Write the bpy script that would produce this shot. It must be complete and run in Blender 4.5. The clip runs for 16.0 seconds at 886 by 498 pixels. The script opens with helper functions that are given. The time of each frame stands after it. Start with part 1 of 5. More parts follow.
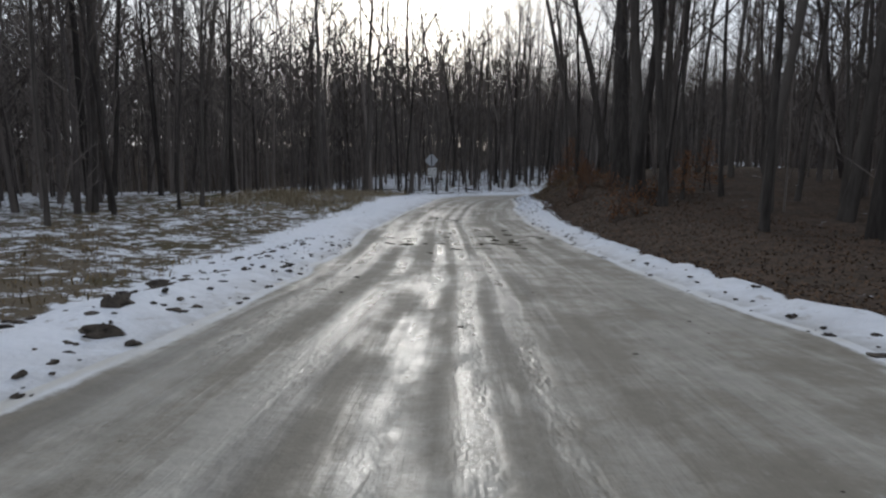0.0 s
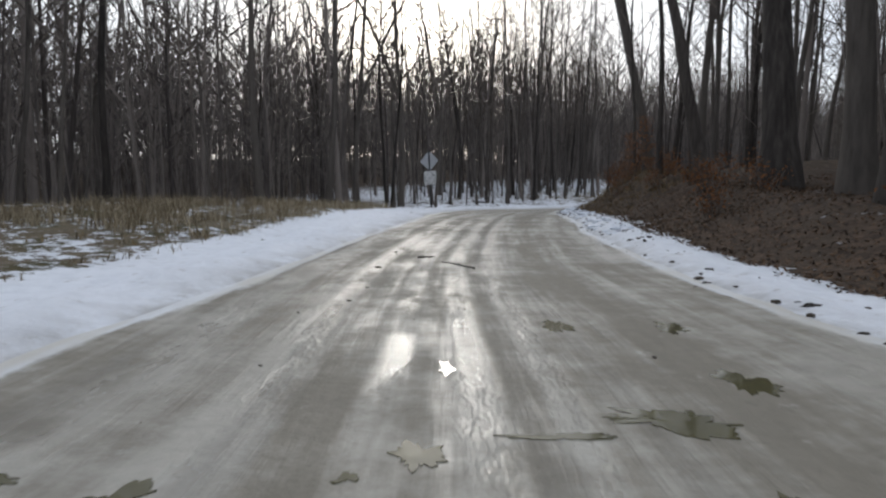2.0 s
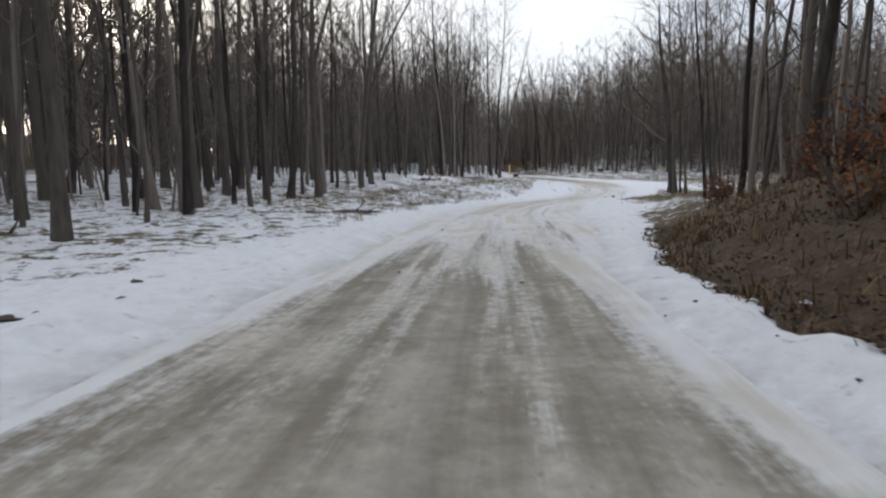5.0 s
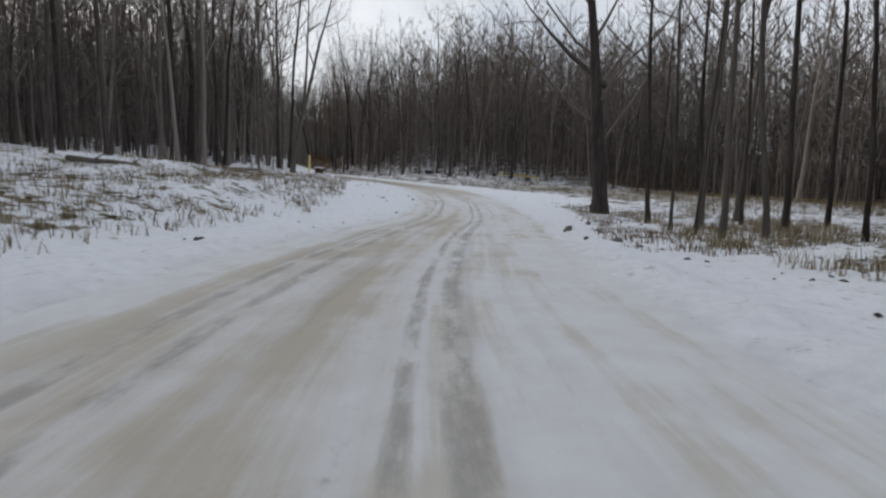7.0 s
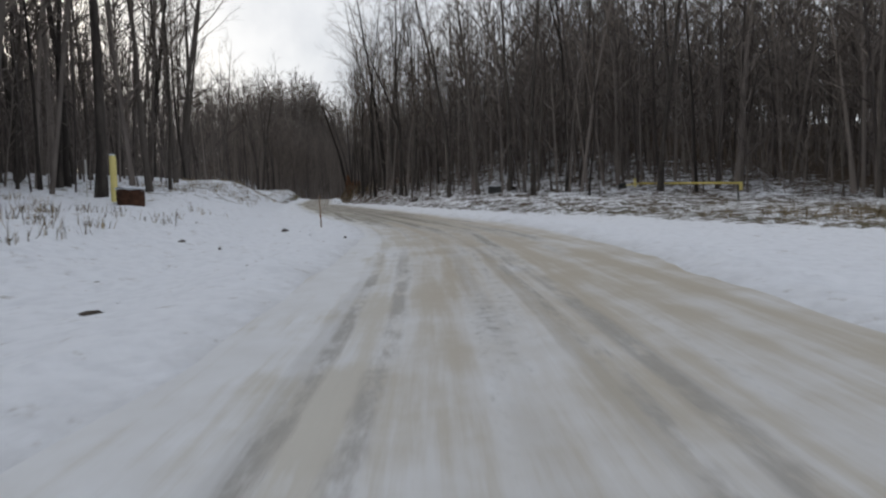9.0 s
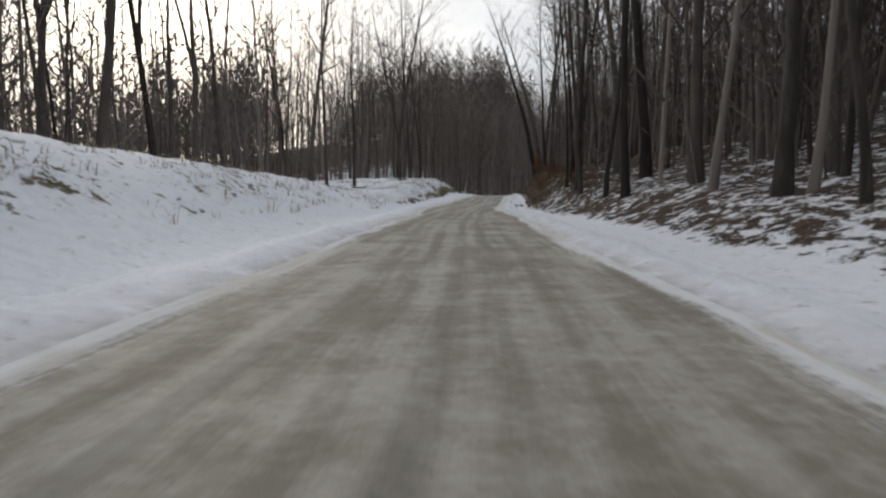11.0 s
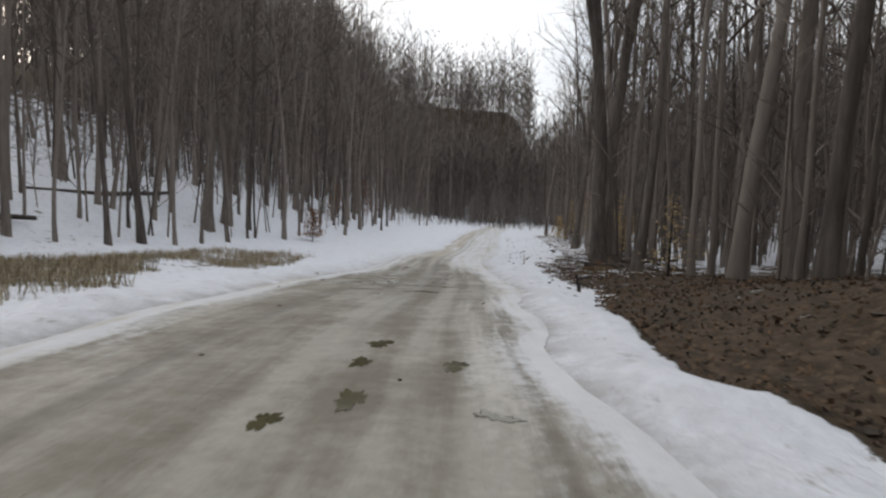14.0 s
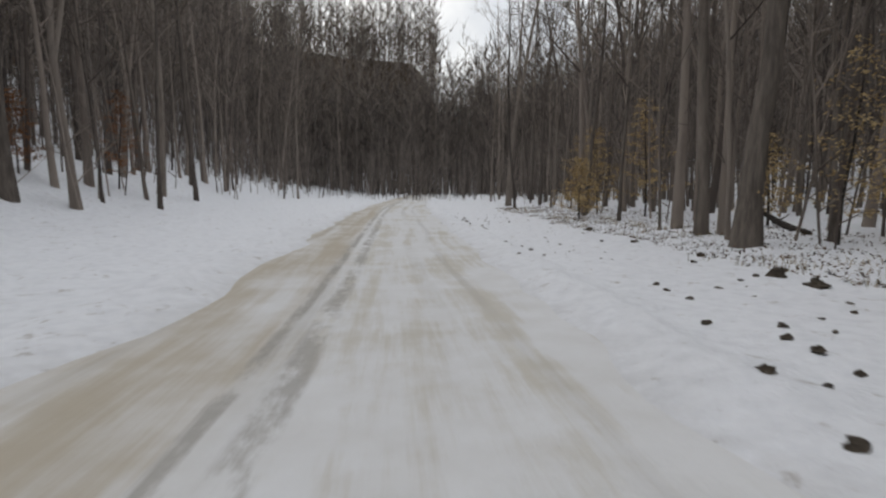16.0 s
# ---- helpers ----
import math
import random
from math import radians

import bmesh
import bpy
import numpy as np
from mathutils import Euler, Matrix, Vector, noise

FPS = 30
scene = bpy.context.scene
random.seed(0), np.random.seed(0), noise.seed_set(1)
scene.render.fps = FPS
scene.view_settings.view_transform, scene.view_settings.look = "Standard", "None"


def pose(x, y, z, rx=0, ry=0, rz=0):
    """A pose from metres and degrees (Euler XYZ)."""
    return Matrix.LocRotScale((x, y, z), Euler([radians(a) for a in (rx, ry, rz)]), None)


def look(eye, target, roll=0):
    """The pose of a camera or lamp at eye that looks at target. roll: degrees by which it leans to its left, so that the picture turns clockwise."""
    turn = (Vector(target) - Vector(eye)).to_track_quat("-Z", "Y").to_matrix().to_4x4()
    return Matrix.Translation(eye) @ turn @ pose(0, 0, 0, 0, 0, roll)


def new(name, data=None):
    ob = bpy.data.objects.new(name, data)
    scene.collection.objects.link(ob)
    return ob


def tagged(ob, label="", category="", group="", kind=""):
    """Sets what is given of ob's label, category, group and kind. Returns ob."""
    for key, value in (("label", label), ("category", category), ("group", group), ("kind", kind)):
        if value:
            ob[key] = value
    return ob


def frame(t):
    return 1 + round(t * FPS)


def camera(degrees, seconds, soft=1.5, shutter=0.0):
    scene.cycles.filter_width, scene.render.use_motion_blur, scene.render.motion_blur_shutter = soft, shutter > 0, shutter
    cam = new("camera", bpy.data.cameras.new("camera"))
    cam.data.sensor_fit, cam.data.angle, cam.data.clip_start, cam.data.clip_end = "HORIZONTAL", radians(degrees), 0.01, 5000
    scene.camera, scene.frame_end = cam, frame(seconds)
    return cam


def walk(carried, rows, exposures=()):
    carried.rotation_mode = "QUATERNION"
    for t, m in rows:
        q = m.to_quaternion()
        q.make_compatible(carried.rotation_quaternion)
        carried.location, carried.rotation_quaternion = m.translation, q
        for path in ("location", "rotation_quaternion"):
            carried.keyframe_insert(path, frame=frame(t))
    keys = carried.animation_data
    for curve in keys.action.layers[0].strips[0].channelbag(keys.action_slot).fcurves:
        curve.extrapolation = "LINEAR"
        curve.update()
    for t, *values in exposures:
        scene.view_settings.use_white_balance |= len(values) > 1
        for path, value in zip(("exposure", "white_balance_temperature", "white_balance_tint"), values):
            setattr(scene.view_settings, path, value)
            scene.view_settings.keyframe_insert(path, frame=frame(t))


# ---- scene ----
cam = camera(78.0, 16.0, soft=2.3, shutter=0.06)
PATH = [
    (0, (-0.05, 0.01, 1.21), (-0.11, 9.94, 0.03), 0.6),
    (0.5, (-0.08, 3.07, 1.02), (0.00, 12.98, -0.30), 0.9),
    (1, (0.04, 6.58, 0.89), (0.29, 16.50, -0.38), 0.7),
    (1.5, (0.04, 10.63, 0.77), (0.17, 20.55, -0.51), 1.1),
    (2, (0.10, 14.66, 0.68), (-0.07, 24.62, -0.19), 0.4),
    (2.5, (0.12, 19.34, 0.80), (-0.12, 29.32, 0.17), 0.0),
    (3, (0.32, 24.97, 0.93), (0.81, 34.95, 0.57), -0.5),
    (3.5, (0.94, 30.91, 1.22), (2.47, 40.79, 0.89), -0.8),
    (4, (1.88, 36.84, 1.36), (4.57, 46.46, 0.92), -0.9),
    (4.5, (3.27, 41.82, 1.42), (7.58, 50.80, 0.57), -0.8),
    (4.7, (4.11, 44.00, 1.37), (8.82, 52.76, 0.42), -0.9),
    (6.8, (21.75, 66.85, 1.73), (29.07, 73.62, 0.91), 1.0),
    (7, (24.17, 69.18, 1.74), (31.91, 75.44, 0.79), 1.6),
    (7.5, (30.65, 74.76, 1.94), (39.12, 80.01, 1.12), 0.8),
    (8, (39.60, 80.59, 1.89), (47.46, 86.75, 1.30), -0.7),
    (8.5, (47.89, 86.42, 2.33), (55.24, 93.17, 1.84), -2.5),
    (9, (56.11, 94.85, 2.97), (62.83, 102.24, 2.47), -1.7),
    (9.5, (64.08, 103.89, 3.60), (69.79, 112.09, 3.18), 0.4),
    (9.7, (66.64, 107.78, 3.77), (72.04, 116.19, 3.51), 1.1),
    (11.8, (91.85, 157.15, 6.68), (95.44, 166.45, 5.93), -1.3),
    (12, (94.36, 162.64, 6.90), (98.28, 171.82, 6.24), -1.6),
    (12.5, (101.88, 174.66, 7.73), (106.88, 183.32, 7.84), -0.8),
    (13, (108.39, 184.56, 8.55), (113.87, 192.92, 8.77), 0.4),
    (13.5, (113.98, 193.51, 9.55), (119.99, 201.50, 9.28), 0.9),
    (14, (118.71, 200.15, 9.72), (125.28, 207.66, 8.98), 1.9),
    (14.5, (124.26, 205.80, 9.57), (130.91, 213.12, 8.09), 0.2),
    (15, (129.85, 211.76, 8.81), (136.46, 219.14, 7.45), -0.2),
    (15.5, (135.83, 218.45, 8.56), (143.00, 225.31, 7.32), 0.3),
    (16, (142.51, 224.72, 8.12), (150.28, 230.91, 6.97), 0.1),
]
walk(cam, [(t, look(eye, target, roll)) for t, eye, target, roll in PATH], exposures=[(0.0, -0.2, 5950, 10), (0.7, 0.05, 6100, 10), (1.5, 0.28, 6100, 10), (3.2, 0.26, 6300, 10), (4.7, 0.46, 6500, 10), (6.8, 0.1, 6450, 10), (7.6, 0.06, 6450, 10), (9.7, -0.1, 6450, 10), (11.8, 0.1, 6700, 10), (12.5, 0.08, 6750, 10), (13.0, 0.06, 6720, 10), (13.5, 0.24, 6720, 10), (14.5, 0.66, 6750, 10), (15.5, 0.6, 6850, 10), (16.0, 0.42, 6950, 10)])

# ---- light: hazy winter sky with a low, veiled sun ahead of the road ----
SUN_AZ, SUN_EL = 4.0, 17.0  # degrees left of +y, above the horizon
world = bpy.data.worlds.new("winter_sky")
scene.world = world
world.use_nodes = True


class Nodes:
    """A short way to write node trees."""

    def __init__(self, tree):
        self.tree = tree

    def add(self, kind, **settings):
        node = self.tree.nodes.new(kind)
        for key, value in settings.items():
            if key == "op":
                node.operation = value
            elif key == "mode":
                node.data_type = value
            elif key == "blend":
                node.blend_type = value
            elif key == "attr":
                node.attribute_name = value
            elif key == "noise_kind":
                node.noise_dimensions = value
            elif key == "feature":
                node.feature = value
        return node

    def put(self, socket, value):
        if isinstance(value, bpy.types.NodeSocket):
            self.tree.links.new(value, socket)
        elif isinstance(value, (tuple, list)) and len(value) == 3 and socket.type == "RGBA":
            socket.default_value = (*value, 1)
        else:
            socket.default_value = value

    def math(self, op, a, b=0.0, c=0.0, clamp=False):
        node = self.add("ShaderNodeMath", op=op)
        node.use_clamp = clamp
        for n, v in enumerate((a, b, c)):
            self.put(node.inputs[n], v)
        return node.outputs[0]

    def step(self, x, lo, hi):
        node = self.add("ShaderNodeMapRange")
        node.interpolation_type = "SMOOTHSTEP"
        self.put(node.inputs[0], x)
        node.inputs[1].default_value, node.inputs[2].default_value = lo, hi
        return node.outputs[0]

    def mix(self, f, a, b, blend="MIX"):
        node = self.add("ShaderNodeMix", mode="RGBA", blend=blend)
        self.put(node.inputs[0], f)
        self.put(node.inputs[6], a)
        self.put(node.inputs[7], b)
        return node.outputs[2]

    def noise(self, vec, scale, detail=4.0, rough=0.55):
        node = self.add("ShaderNodeTexNoise")
        self.put(node.inputs["Vector"], vec)
        node.inputs["Scale"].default_value = scale
        node.inputs["Detail"].default_value = detail
        node.inputs["Roughness"].default_value = rough
        return node.outputs[0]

    def xyz(self, x, y, z=0.0):
        node = self.add("ShaderNodeCombineXYZ")
        for n, v in enumerate((x, y, z)):
            self.put(node.inputs[n], v)
        return node.outputs[0]

    def bump(self, height, strength, distance):
        node = self.add("ShaderNodeBump")
        node.inputs["Strength"].default_value = strength
        node.inputs["Distance"].default_value = distance
        self.put(node.inputs["Height"], height)
        return node.outputs[0]


wn = Nodes(world.node_tree)
background = world.node_tree.nodes["Background"]
sky = wn.add("ShaderNodeTexSky")
sky.sky_type, sky.sun_disc = "NISHITA", False
sky.sun_elevation, sky.sun_rotation = radians(SUN_EL), radians(-SUN_AZ)
sky.air_density, sky.dust_density = 1.0, 2.5
way = wn.add("ShaderNodeTexCoord").outputs["Generated"]
cloud = wn.noise(way, 3.2, 6.0, 0.6)
veil = wn.mix(wn.step(cloud, 0.3, 0.72), (4.9, 5.3, 6.0), (8.0, 8.2, 8.5))
skycol = wn.mix(0.82, sky.outputs[0], veil)
# a thin overcast, nearly even from the horizon up
vault = wn.add("ShaderNodeSeparateXYZ")
wn.put(vault.inputs[0], way)
lift = wn.math("ADD", 0.92, wn.math("MULTIPLY", wn.math("MAXIMUM", vault.outputs[2], 0.0), 0.22))
skycol = wn.mix(1.0, skycol, wn.xyz(lift, lift, lift), "MULTIPLY")
# the veiled sun shows as a soft warm glow in the haze
toward = wn.add("ShaderNodeVectorMath", op="DOT_PRODUCT")
wn.put(toward.inputs[0], way)
toward.inputs[1].default_value = (-math.sin(radians(SUN_AZ)) * math.cos(radians(SUN_EL)), math.cos(radians(SUN_AZ)) * math.cos(radians(SUN_EL)), math.sin(radians(SUN_EL)))
facing = wn.math("MAXIMUM", toward.outputs["Value"], 0.0)
glow = wn.math("ADD", wn.math("MULTIPLY", wn.math("POWER", facing, 110.0), 24.0), wn.math("MULTIPLY", wn.math("POWER", facing, 18.0), 3.0))
glow = wn.math("ADD", glow, wn.math("MULTIPLY", wn.math("POWER", facing, 3.0), 2.6))
skycol = wn.mix(1.0, skycol, wn.xyz(glow, wn.math("MULTIPLY", glow, 0.93), wn.math("MULTIPLY", glow, 0.78)), "ADD")
wn.put(background.inputs[0], skycol)
background.inputs[1].default_value = 0.11
sun = new("sun", bpy.data.lights.new("sun", "SUN"))
sun.data.energy, sun.data.angle, sun.data.color = 1.2, radians(14), (1.0, 0.93, 0.82)
sun.matrix_world = look((0, 0, 30), (30 * math.sin(radians(SUN_AZ)), -30 * math.cos(radians(SUN_AZ)), 30 - 30 * math.tan(radians(SUN_EL))))


# ---- materials ----
def material(name):
    mat = bpy.data.materials.new(name)
    mat.use_nodes = True
    return mat, Nodes(mat.node_tree), mat.node_tree.nodes["Principled BSDF"]


def plan_socket(n):
    node = n.add("ShaderNodeUVMap")
    node.uv_map = "plan"
    parts = n.add("ShaderNodeSeparateXYZ")
    n.put(parts.inputs[0], node.outputs[0])
    return parts.outputs[0], parts.outputs[1]


def cover_sockets(n):
    node = n.add("ShaderNodeAttribute", attr="cover")
    parts = n.add("ShaderNodeSeparateColor")
    n.put(parts.inputs[0], node.outputs["Color"])
    return parts.outputs[0], parts.outputs[1], parts.outputs[2], node.outputs["Alpha"]


def ground_material():
    mat, n, bsdf = material("snowy_forest_floor")
    pos = n.add("ShaderNodeNewGeometry").outputs["Position"]
    snow, leaf, grass, wet = cover_sockets(n)
    big, mid, fine = n.noise(pos, 0.55, 5), n.noise(pos, 2.6, 6, 0.65), n.noise(pos, 14.0, 4, 0.6)
    rough = n.math("ADD", n.math("MULTIPLY", n.math("SUBTRACT", big, 0.5), 0.75), n.math("MULTIPLY", n.math("SUBTRACT", mid, 0.5), 1.5))
    rough = n.math("ADD", rough, n.math("MULTIPLY", n.math("SUBTRACT", fine, 0.5), 0.55))
    mask = n.step(n.math("ADD", snow, rough), 0.43, 0.57)
    cells = n.add("ShaderNodeTexVoronoi")
    n.put(cells.inputs["Vector"], pos)
    cells.inputs["Scale"].default_value = 16.0
    tone = n.add("ShaderNodeSeparateColor")
    n.put(tone.inputs[0], cells.outputs["Color"])
    leaves = n.mix(tone.outputs[0], (0.030, 0.021, 0.015), (0.118, 0.078, 0.052))
    leaves = n.mix(n.step(n.noise(pos, 1.1, 4), 0.35, 0.7), leaves, (0.062, 0.045, 0.032), "MIX")
    leaves = n.mix(n.math("MULTIPLY", n.step(n.noise(pos, 3.7, 5, 0.7), 0.5, 0.6), 0.75), leaves, (0.030, 0.020, 0.013))
    leaves = n.mix(n.math("MULTIPLY", n.step(n.noise(pos, 6.5, 4, 0.7), 0.6, 0.68), 0.6), leaves, (0.20, 0.14, 0.085))
    blades = n.mix(n.noise(pos, 22.0, 4), (0.075, 0.060, 0.036), (0.31, 0.26, 0.175))
    moss = n.mix(n.noise(pos, 9.0, 5), (0.035, 0.04, 0.012), (0.14, 0.13, 0.05))
    blades = n.mix(n.step(n.noise(pos, 0.8, 3), 0.5, 0.62), blades, moss)
    soil = n.mix(n.math("DIVIDE", grass, n.math("ADD", n.math("ADD", grass, leaf), 0.01)), leaves, blades)
    white = n.mix(n.step(n.noise(pos, 5.0, 5), 0.35, 0.8), (0.80, 0.82, 0.86), (0.70, 0.72, 0.76))
    white = n.mix(n.math("MULTIPLY", n.step(n.noise(pos, 3.3, 6, 0.72), 0.58, 0.70), 0.6), white, (0.26, 0.22, 0.17))
    dirty = n.mix(n.noise(pos, 6.0, 5), (0.16, 0.14, 0.11), (0.42, 0.40, 0.37))
    white = n.mix(n.math("MULTIPLY", wet, n.step(n.noise(pos, 1.7, 6, 0.7), 0.25, 0.62)), white, dirty)
    n.put(bsdf.inputs["Base Color"], n.mix(mask, soil, white))
    n.put(bsdf.inputs["Roughness"], n.math("SUBTRACT", 0.95, n.math("MULTIPLY", mask, 0.3)))
    bsdf.inputs["Specular IOR Level"].default_value = 0.25
    height = n.math("ADD", n.math("MULTIPLY", mask, 0.7), n.math("ADD", mid, n.math("MULTIPLY", fine, 0.6)))
    n.put(bsdf.inputs["Normal"], n.bump(height, 0.7, 0.06))
    return mat


def road_material():
    mat, n, bsdf = material("slushy_gravel_road")
    pos = n.add("ShaderNodeNewGeometry").outputs["Position"]
    snow, leaf, grass, wet = cover_sockets(n)
    u, s = plan_socket(n)
    wob = n.math("MULTIPLY", n.math("SUBTRACT", n.noise(n.xyz(n.math("MULTIPLY", s, 0.06), 0.0), 1.0, 2), 0.5), 0.9)
    uu = n.math("ADD", u, wob)
    streak = n.noise(n.xyz(n.math("MULTIPLY", uu, 1.7), n.math("MULTIPLY", s, 0.10)), 1.0, 6, 0.66)
    thin = n.noise(n.xyz(n.math("MULTIPLY", uu, 6.0), n.math("MULTIPLY", s, 0.45)), 1.0, 5, 0.65)
    blotch, grit, fine = n.noise(pos, 0.8, 6, 0.62), n.noise(pos, 9.0, 5, 0.7), n.noise(pos, 45.0, 3, 0.6)
    chip = n.noise(n.xyz(n.math("MULTIPLY", u, 2.6), n.math("MULTIPLY", s, 3.4)), 1.0, 6, 0.74)
    ruts = None
    for centre, half in ((-2.35, 0.10), (-1.05, 0.12), (0.42, 0.12), (0.98, 0.08)):
        gap = n.math("ABSOLUTE", n.math("SUBTRACT", n.math("ADD", uu, n.math("MULTIPLY", n.math("SUBTRACT", thin, 0.5), 0.22)), centre))
        one = n.math("SUBTRACT", 1.0, n.step(gap, half * 0.55, half * 1.5))
        ruts = one if ruts is None else n.math("MAXIMUM", ruts, one)
    worn = n.step(n.noise(n.xyz(n.math("MULTIPLY", u, 0.7), n.math("MULTIPLY", s, 0.11)), 1.0, 4, 0.6), 0.36, 0.6)
    ruts = n.math("MULTIPLY", ruts, worn)
    mud = n.mix(n.math("ADD", n.math("MULTIPLY", grit, 0.5), n.math("MULTIPLY", thin, 0.5)), (0.112, 0.098, 0.072), (0.285, 0.255, 0.205))
    slush = n.mix(grit, (0.28, 0.258, 0.215), (0.47, 0.443, 0.385))
    lift = n.math("ADD", n.math("MULTIPLY", n.math("SUBTRACT", streak, 0.5), 1.7), n.math("MULTIPLY", n.math("SUBTRACT", blotch, 0.5), 1.5))
    lift = n.math("ADD", lift, n.math("MULTIPLY", n.math("SUBTRACT", chip, 0.5), 1.3))
    wav = n.math("ADD", n.math("ADD", u, n.math("MULTIPLY", wob, 0.8)), n.math("MULTIPLY", n.math("SUBTRACT", thin, 0.5), 0.16))
    shine = None
    fade = n.step(n.noise(n.xyz(n.math("MULTIPLY", u, 0.9), n.math("MULTIPLY", s, 0.16)), 1.0, 5, 0.65), 0.36, 0.64)
    fade = n.math("MULTIPLY", fade, n.math("ADD", 0.45, n.math("MULTIPLY", wet, 0.5)))
    for centre, half, gain in ((-0.40, 0.13, 0.45), (0.10, 0.15, 0.45), (0.60, 0.12, 0.38), (-0.76, 0.22, -0.45), (-0.14, 0.14, -0.3), (0.36, 0.14, -0.28), (-1.15, 0.17, 0.36), (1.3, 0.5, -0.35), (-1.6, 0.19, -0.4), (-2.05, 0.24, 0.3), (-2.5, 0.2, -0.35), (-2.9, 0.24, 0.2)):
        gap = n.math("ABSOLUTE", n.math("SUBTRACT", wav, centre))
        one = n.math("SUBTRACT", 1.0, n.step(gap, half * 0.4, half * 1.7))
        lift = n.math("ADD", lift, n.math("MULTIPLY", n.math("MULTIPLY", one, fade), gain))
        if gain > 0.25:
            shine = one if shine is None else n.math("MAXIMUM", shine, one)
    base = n.mix(n.step(n.math("ADD", lift, 0.5), 0.1, 0.9), mud, slush)
    flecks = n.step(n.noise(n.xyz(n.math("MULTIPLY", u, 5.0), n.math("MULTIPLY", s, 8.0)), 1.0, 6, 0.8), 0.60, 0.67)
    base = n.mix(n.math("MULTIPLY", flecks, 0.5), base, (0.085, 0.075, 0.058))
    pale = n.step(n.noise(n.xyz(n.math("MULTIPLY", u, 3.1), n.math("MULTIPLY", s, 2.3)), 1.0, 7, 0.78), 0.60, 0.70)
    base = n.mix(n.math("MULTIPLY", pale, 0.4), base, (0.52, 0.50, 0.46))
    white = n.mix(n.noise(pos, 2.2, 5), (0.60, 0.595, 0.585), (0.76, 0.775, 0.80))
    tan = n.mix(streak, (0.44, 0.41, 0.35), (0.63, 0.61, 0.56))
    white = n.mix(n.step(n.math("ADD", n.math("MULTIPLY", n.math("SUBTRACT", streak, 0.5), 2.0), blotch), 0.42, 0.8), white, tan)
    white = n.mix(n.math("MULTIPLY", leaf, n.step(n.math("ADD", streak, n.math("MULTIPLY", blotch, 0.5)), 0.45, 0.95)), white, (0.45, 0.40, 0.32))
    across = n.math("MULTIPLY", n.math("SUBTRACT", grass, 0.5), 12.0)
    across = n.math("ADD", across, n.math("MULTIPLY", n.math("SUBTRACT", thin, 0.5), 0.2))
    lines = None
    for centre, half in ((0.0, 0.10), (-0.34, 0.06), (-1.95, 0.09), (-2.4, 0.07)):
        one = n.math("SUBTRACT", 1.0, n.step(n.math("ABSOLUTE", n.math("SUBTRACT", across, centre)), half * 0.5, half * 1.6))
        lines = one if lines is None else n.math("MAXIMUM", lines, one)
    lines = n.math("MULTIPLY", lines, n.math("ADD", n.math("MULTIPLY", n.step(s, 68.0, 76.0), n.math("SUBTRACT", 1.0, n.step(s, 124.0, 134.0))), n.step(s, 256.0, 266.0)))
    deep = n.math("MULTIPLY", lines, n.step(n.noise(n.xyz(n.math("MULTIPLY", u, 2.5), n.math("MULTIPLY", s, 0.9)), 1.0, 5, 0.7), 0.38, 0.58))
    white = n.mix(n.math("MULTIPLY", deep, 0.75), white, n.mix(grit, (0.24, 0.225, 0.20), (0.40, 0.385, 0.36)))
    cover = n.math("ADD", snow, n.math("ADD", n.math("MULTIPLY", n.math("SUBTRACT", streak, 0.5), 1.3), n.math("MULTIPLY", n.math("SUBTRACT", grit, 0.5), 0.5)))
    mask = n.step(cover, 0.36, 0.68)
    mask = n.math("MULTIPLY", mask, n.math("SUBTRACT", 1.0, n.math("MULTIPLY", ruts, 0.2)))
    bare = n.mix(n.math("MULTIPLY", ruts, 0.55), base, n.mix(grit, (0.10, 0.09, 0.075), (0.22, 0.205, 0.18)))
    n.put(bsdf.inputs["Base Color"], n.mix(mask, bare, white))
    ice = n.math("MULTIPLY", wet, n.step(n.math("ADD", streak, n.math("MULTIPLY", n.math("SUBTRACT", blotch, 0.5), 0.7)), 0.42, 0.66))
    shine = n.math("MULTIPLY", n.math("MULTIPLY", shine, wet), n.step(n.noise(n.xyz(n.math("MULTIPLY", u, 1.2), n.math("MULTIPLY", s, 0.5)), 1.0, 5, 0.7), 0.38, 0.55))
    ice = n.math("MAXIMUM", n.math("MULTIPLY", ice, 0.7), n.math("MULTIPLY", shine, 0.8))
    gloss = n.math("SUBTRACT", n.math("ADD", 0.74, n.math("MULTIPLY", mask, 0.1)), n.math("MULTIPLY", ice, 0.6))
    n.put(bsdf.inputs["Roughness"], gloss)
    bsdf.inputs["Specular IOR Level"].default_value = 0.5
    height = n.math("ADD", n.math("MULTIPLY", streak, 1.0), n.math("ADD", n.math("MULTIPLY", grit, 0.5), n.math("MULTIPLY", fine, 0.16)))
    height = n.math("SUBTRACT", height, n.math("ADD", n.math("MULTIPLY", ruts, 0.35), n.math("MULTIPLY", deep, 0.6)))
    height = n.math("ADD", height, n.math("MULTIPLY", chip, 0.9))
    height = n.math("MULTIPLY", height, n.math("SUBTRACT", 1.0, n.math("MULTIPLY", ice, 0.7)))
    n.put(bsdf.inputs["Normal"], n.bump(height, 0.55, 0.035))
    return mat


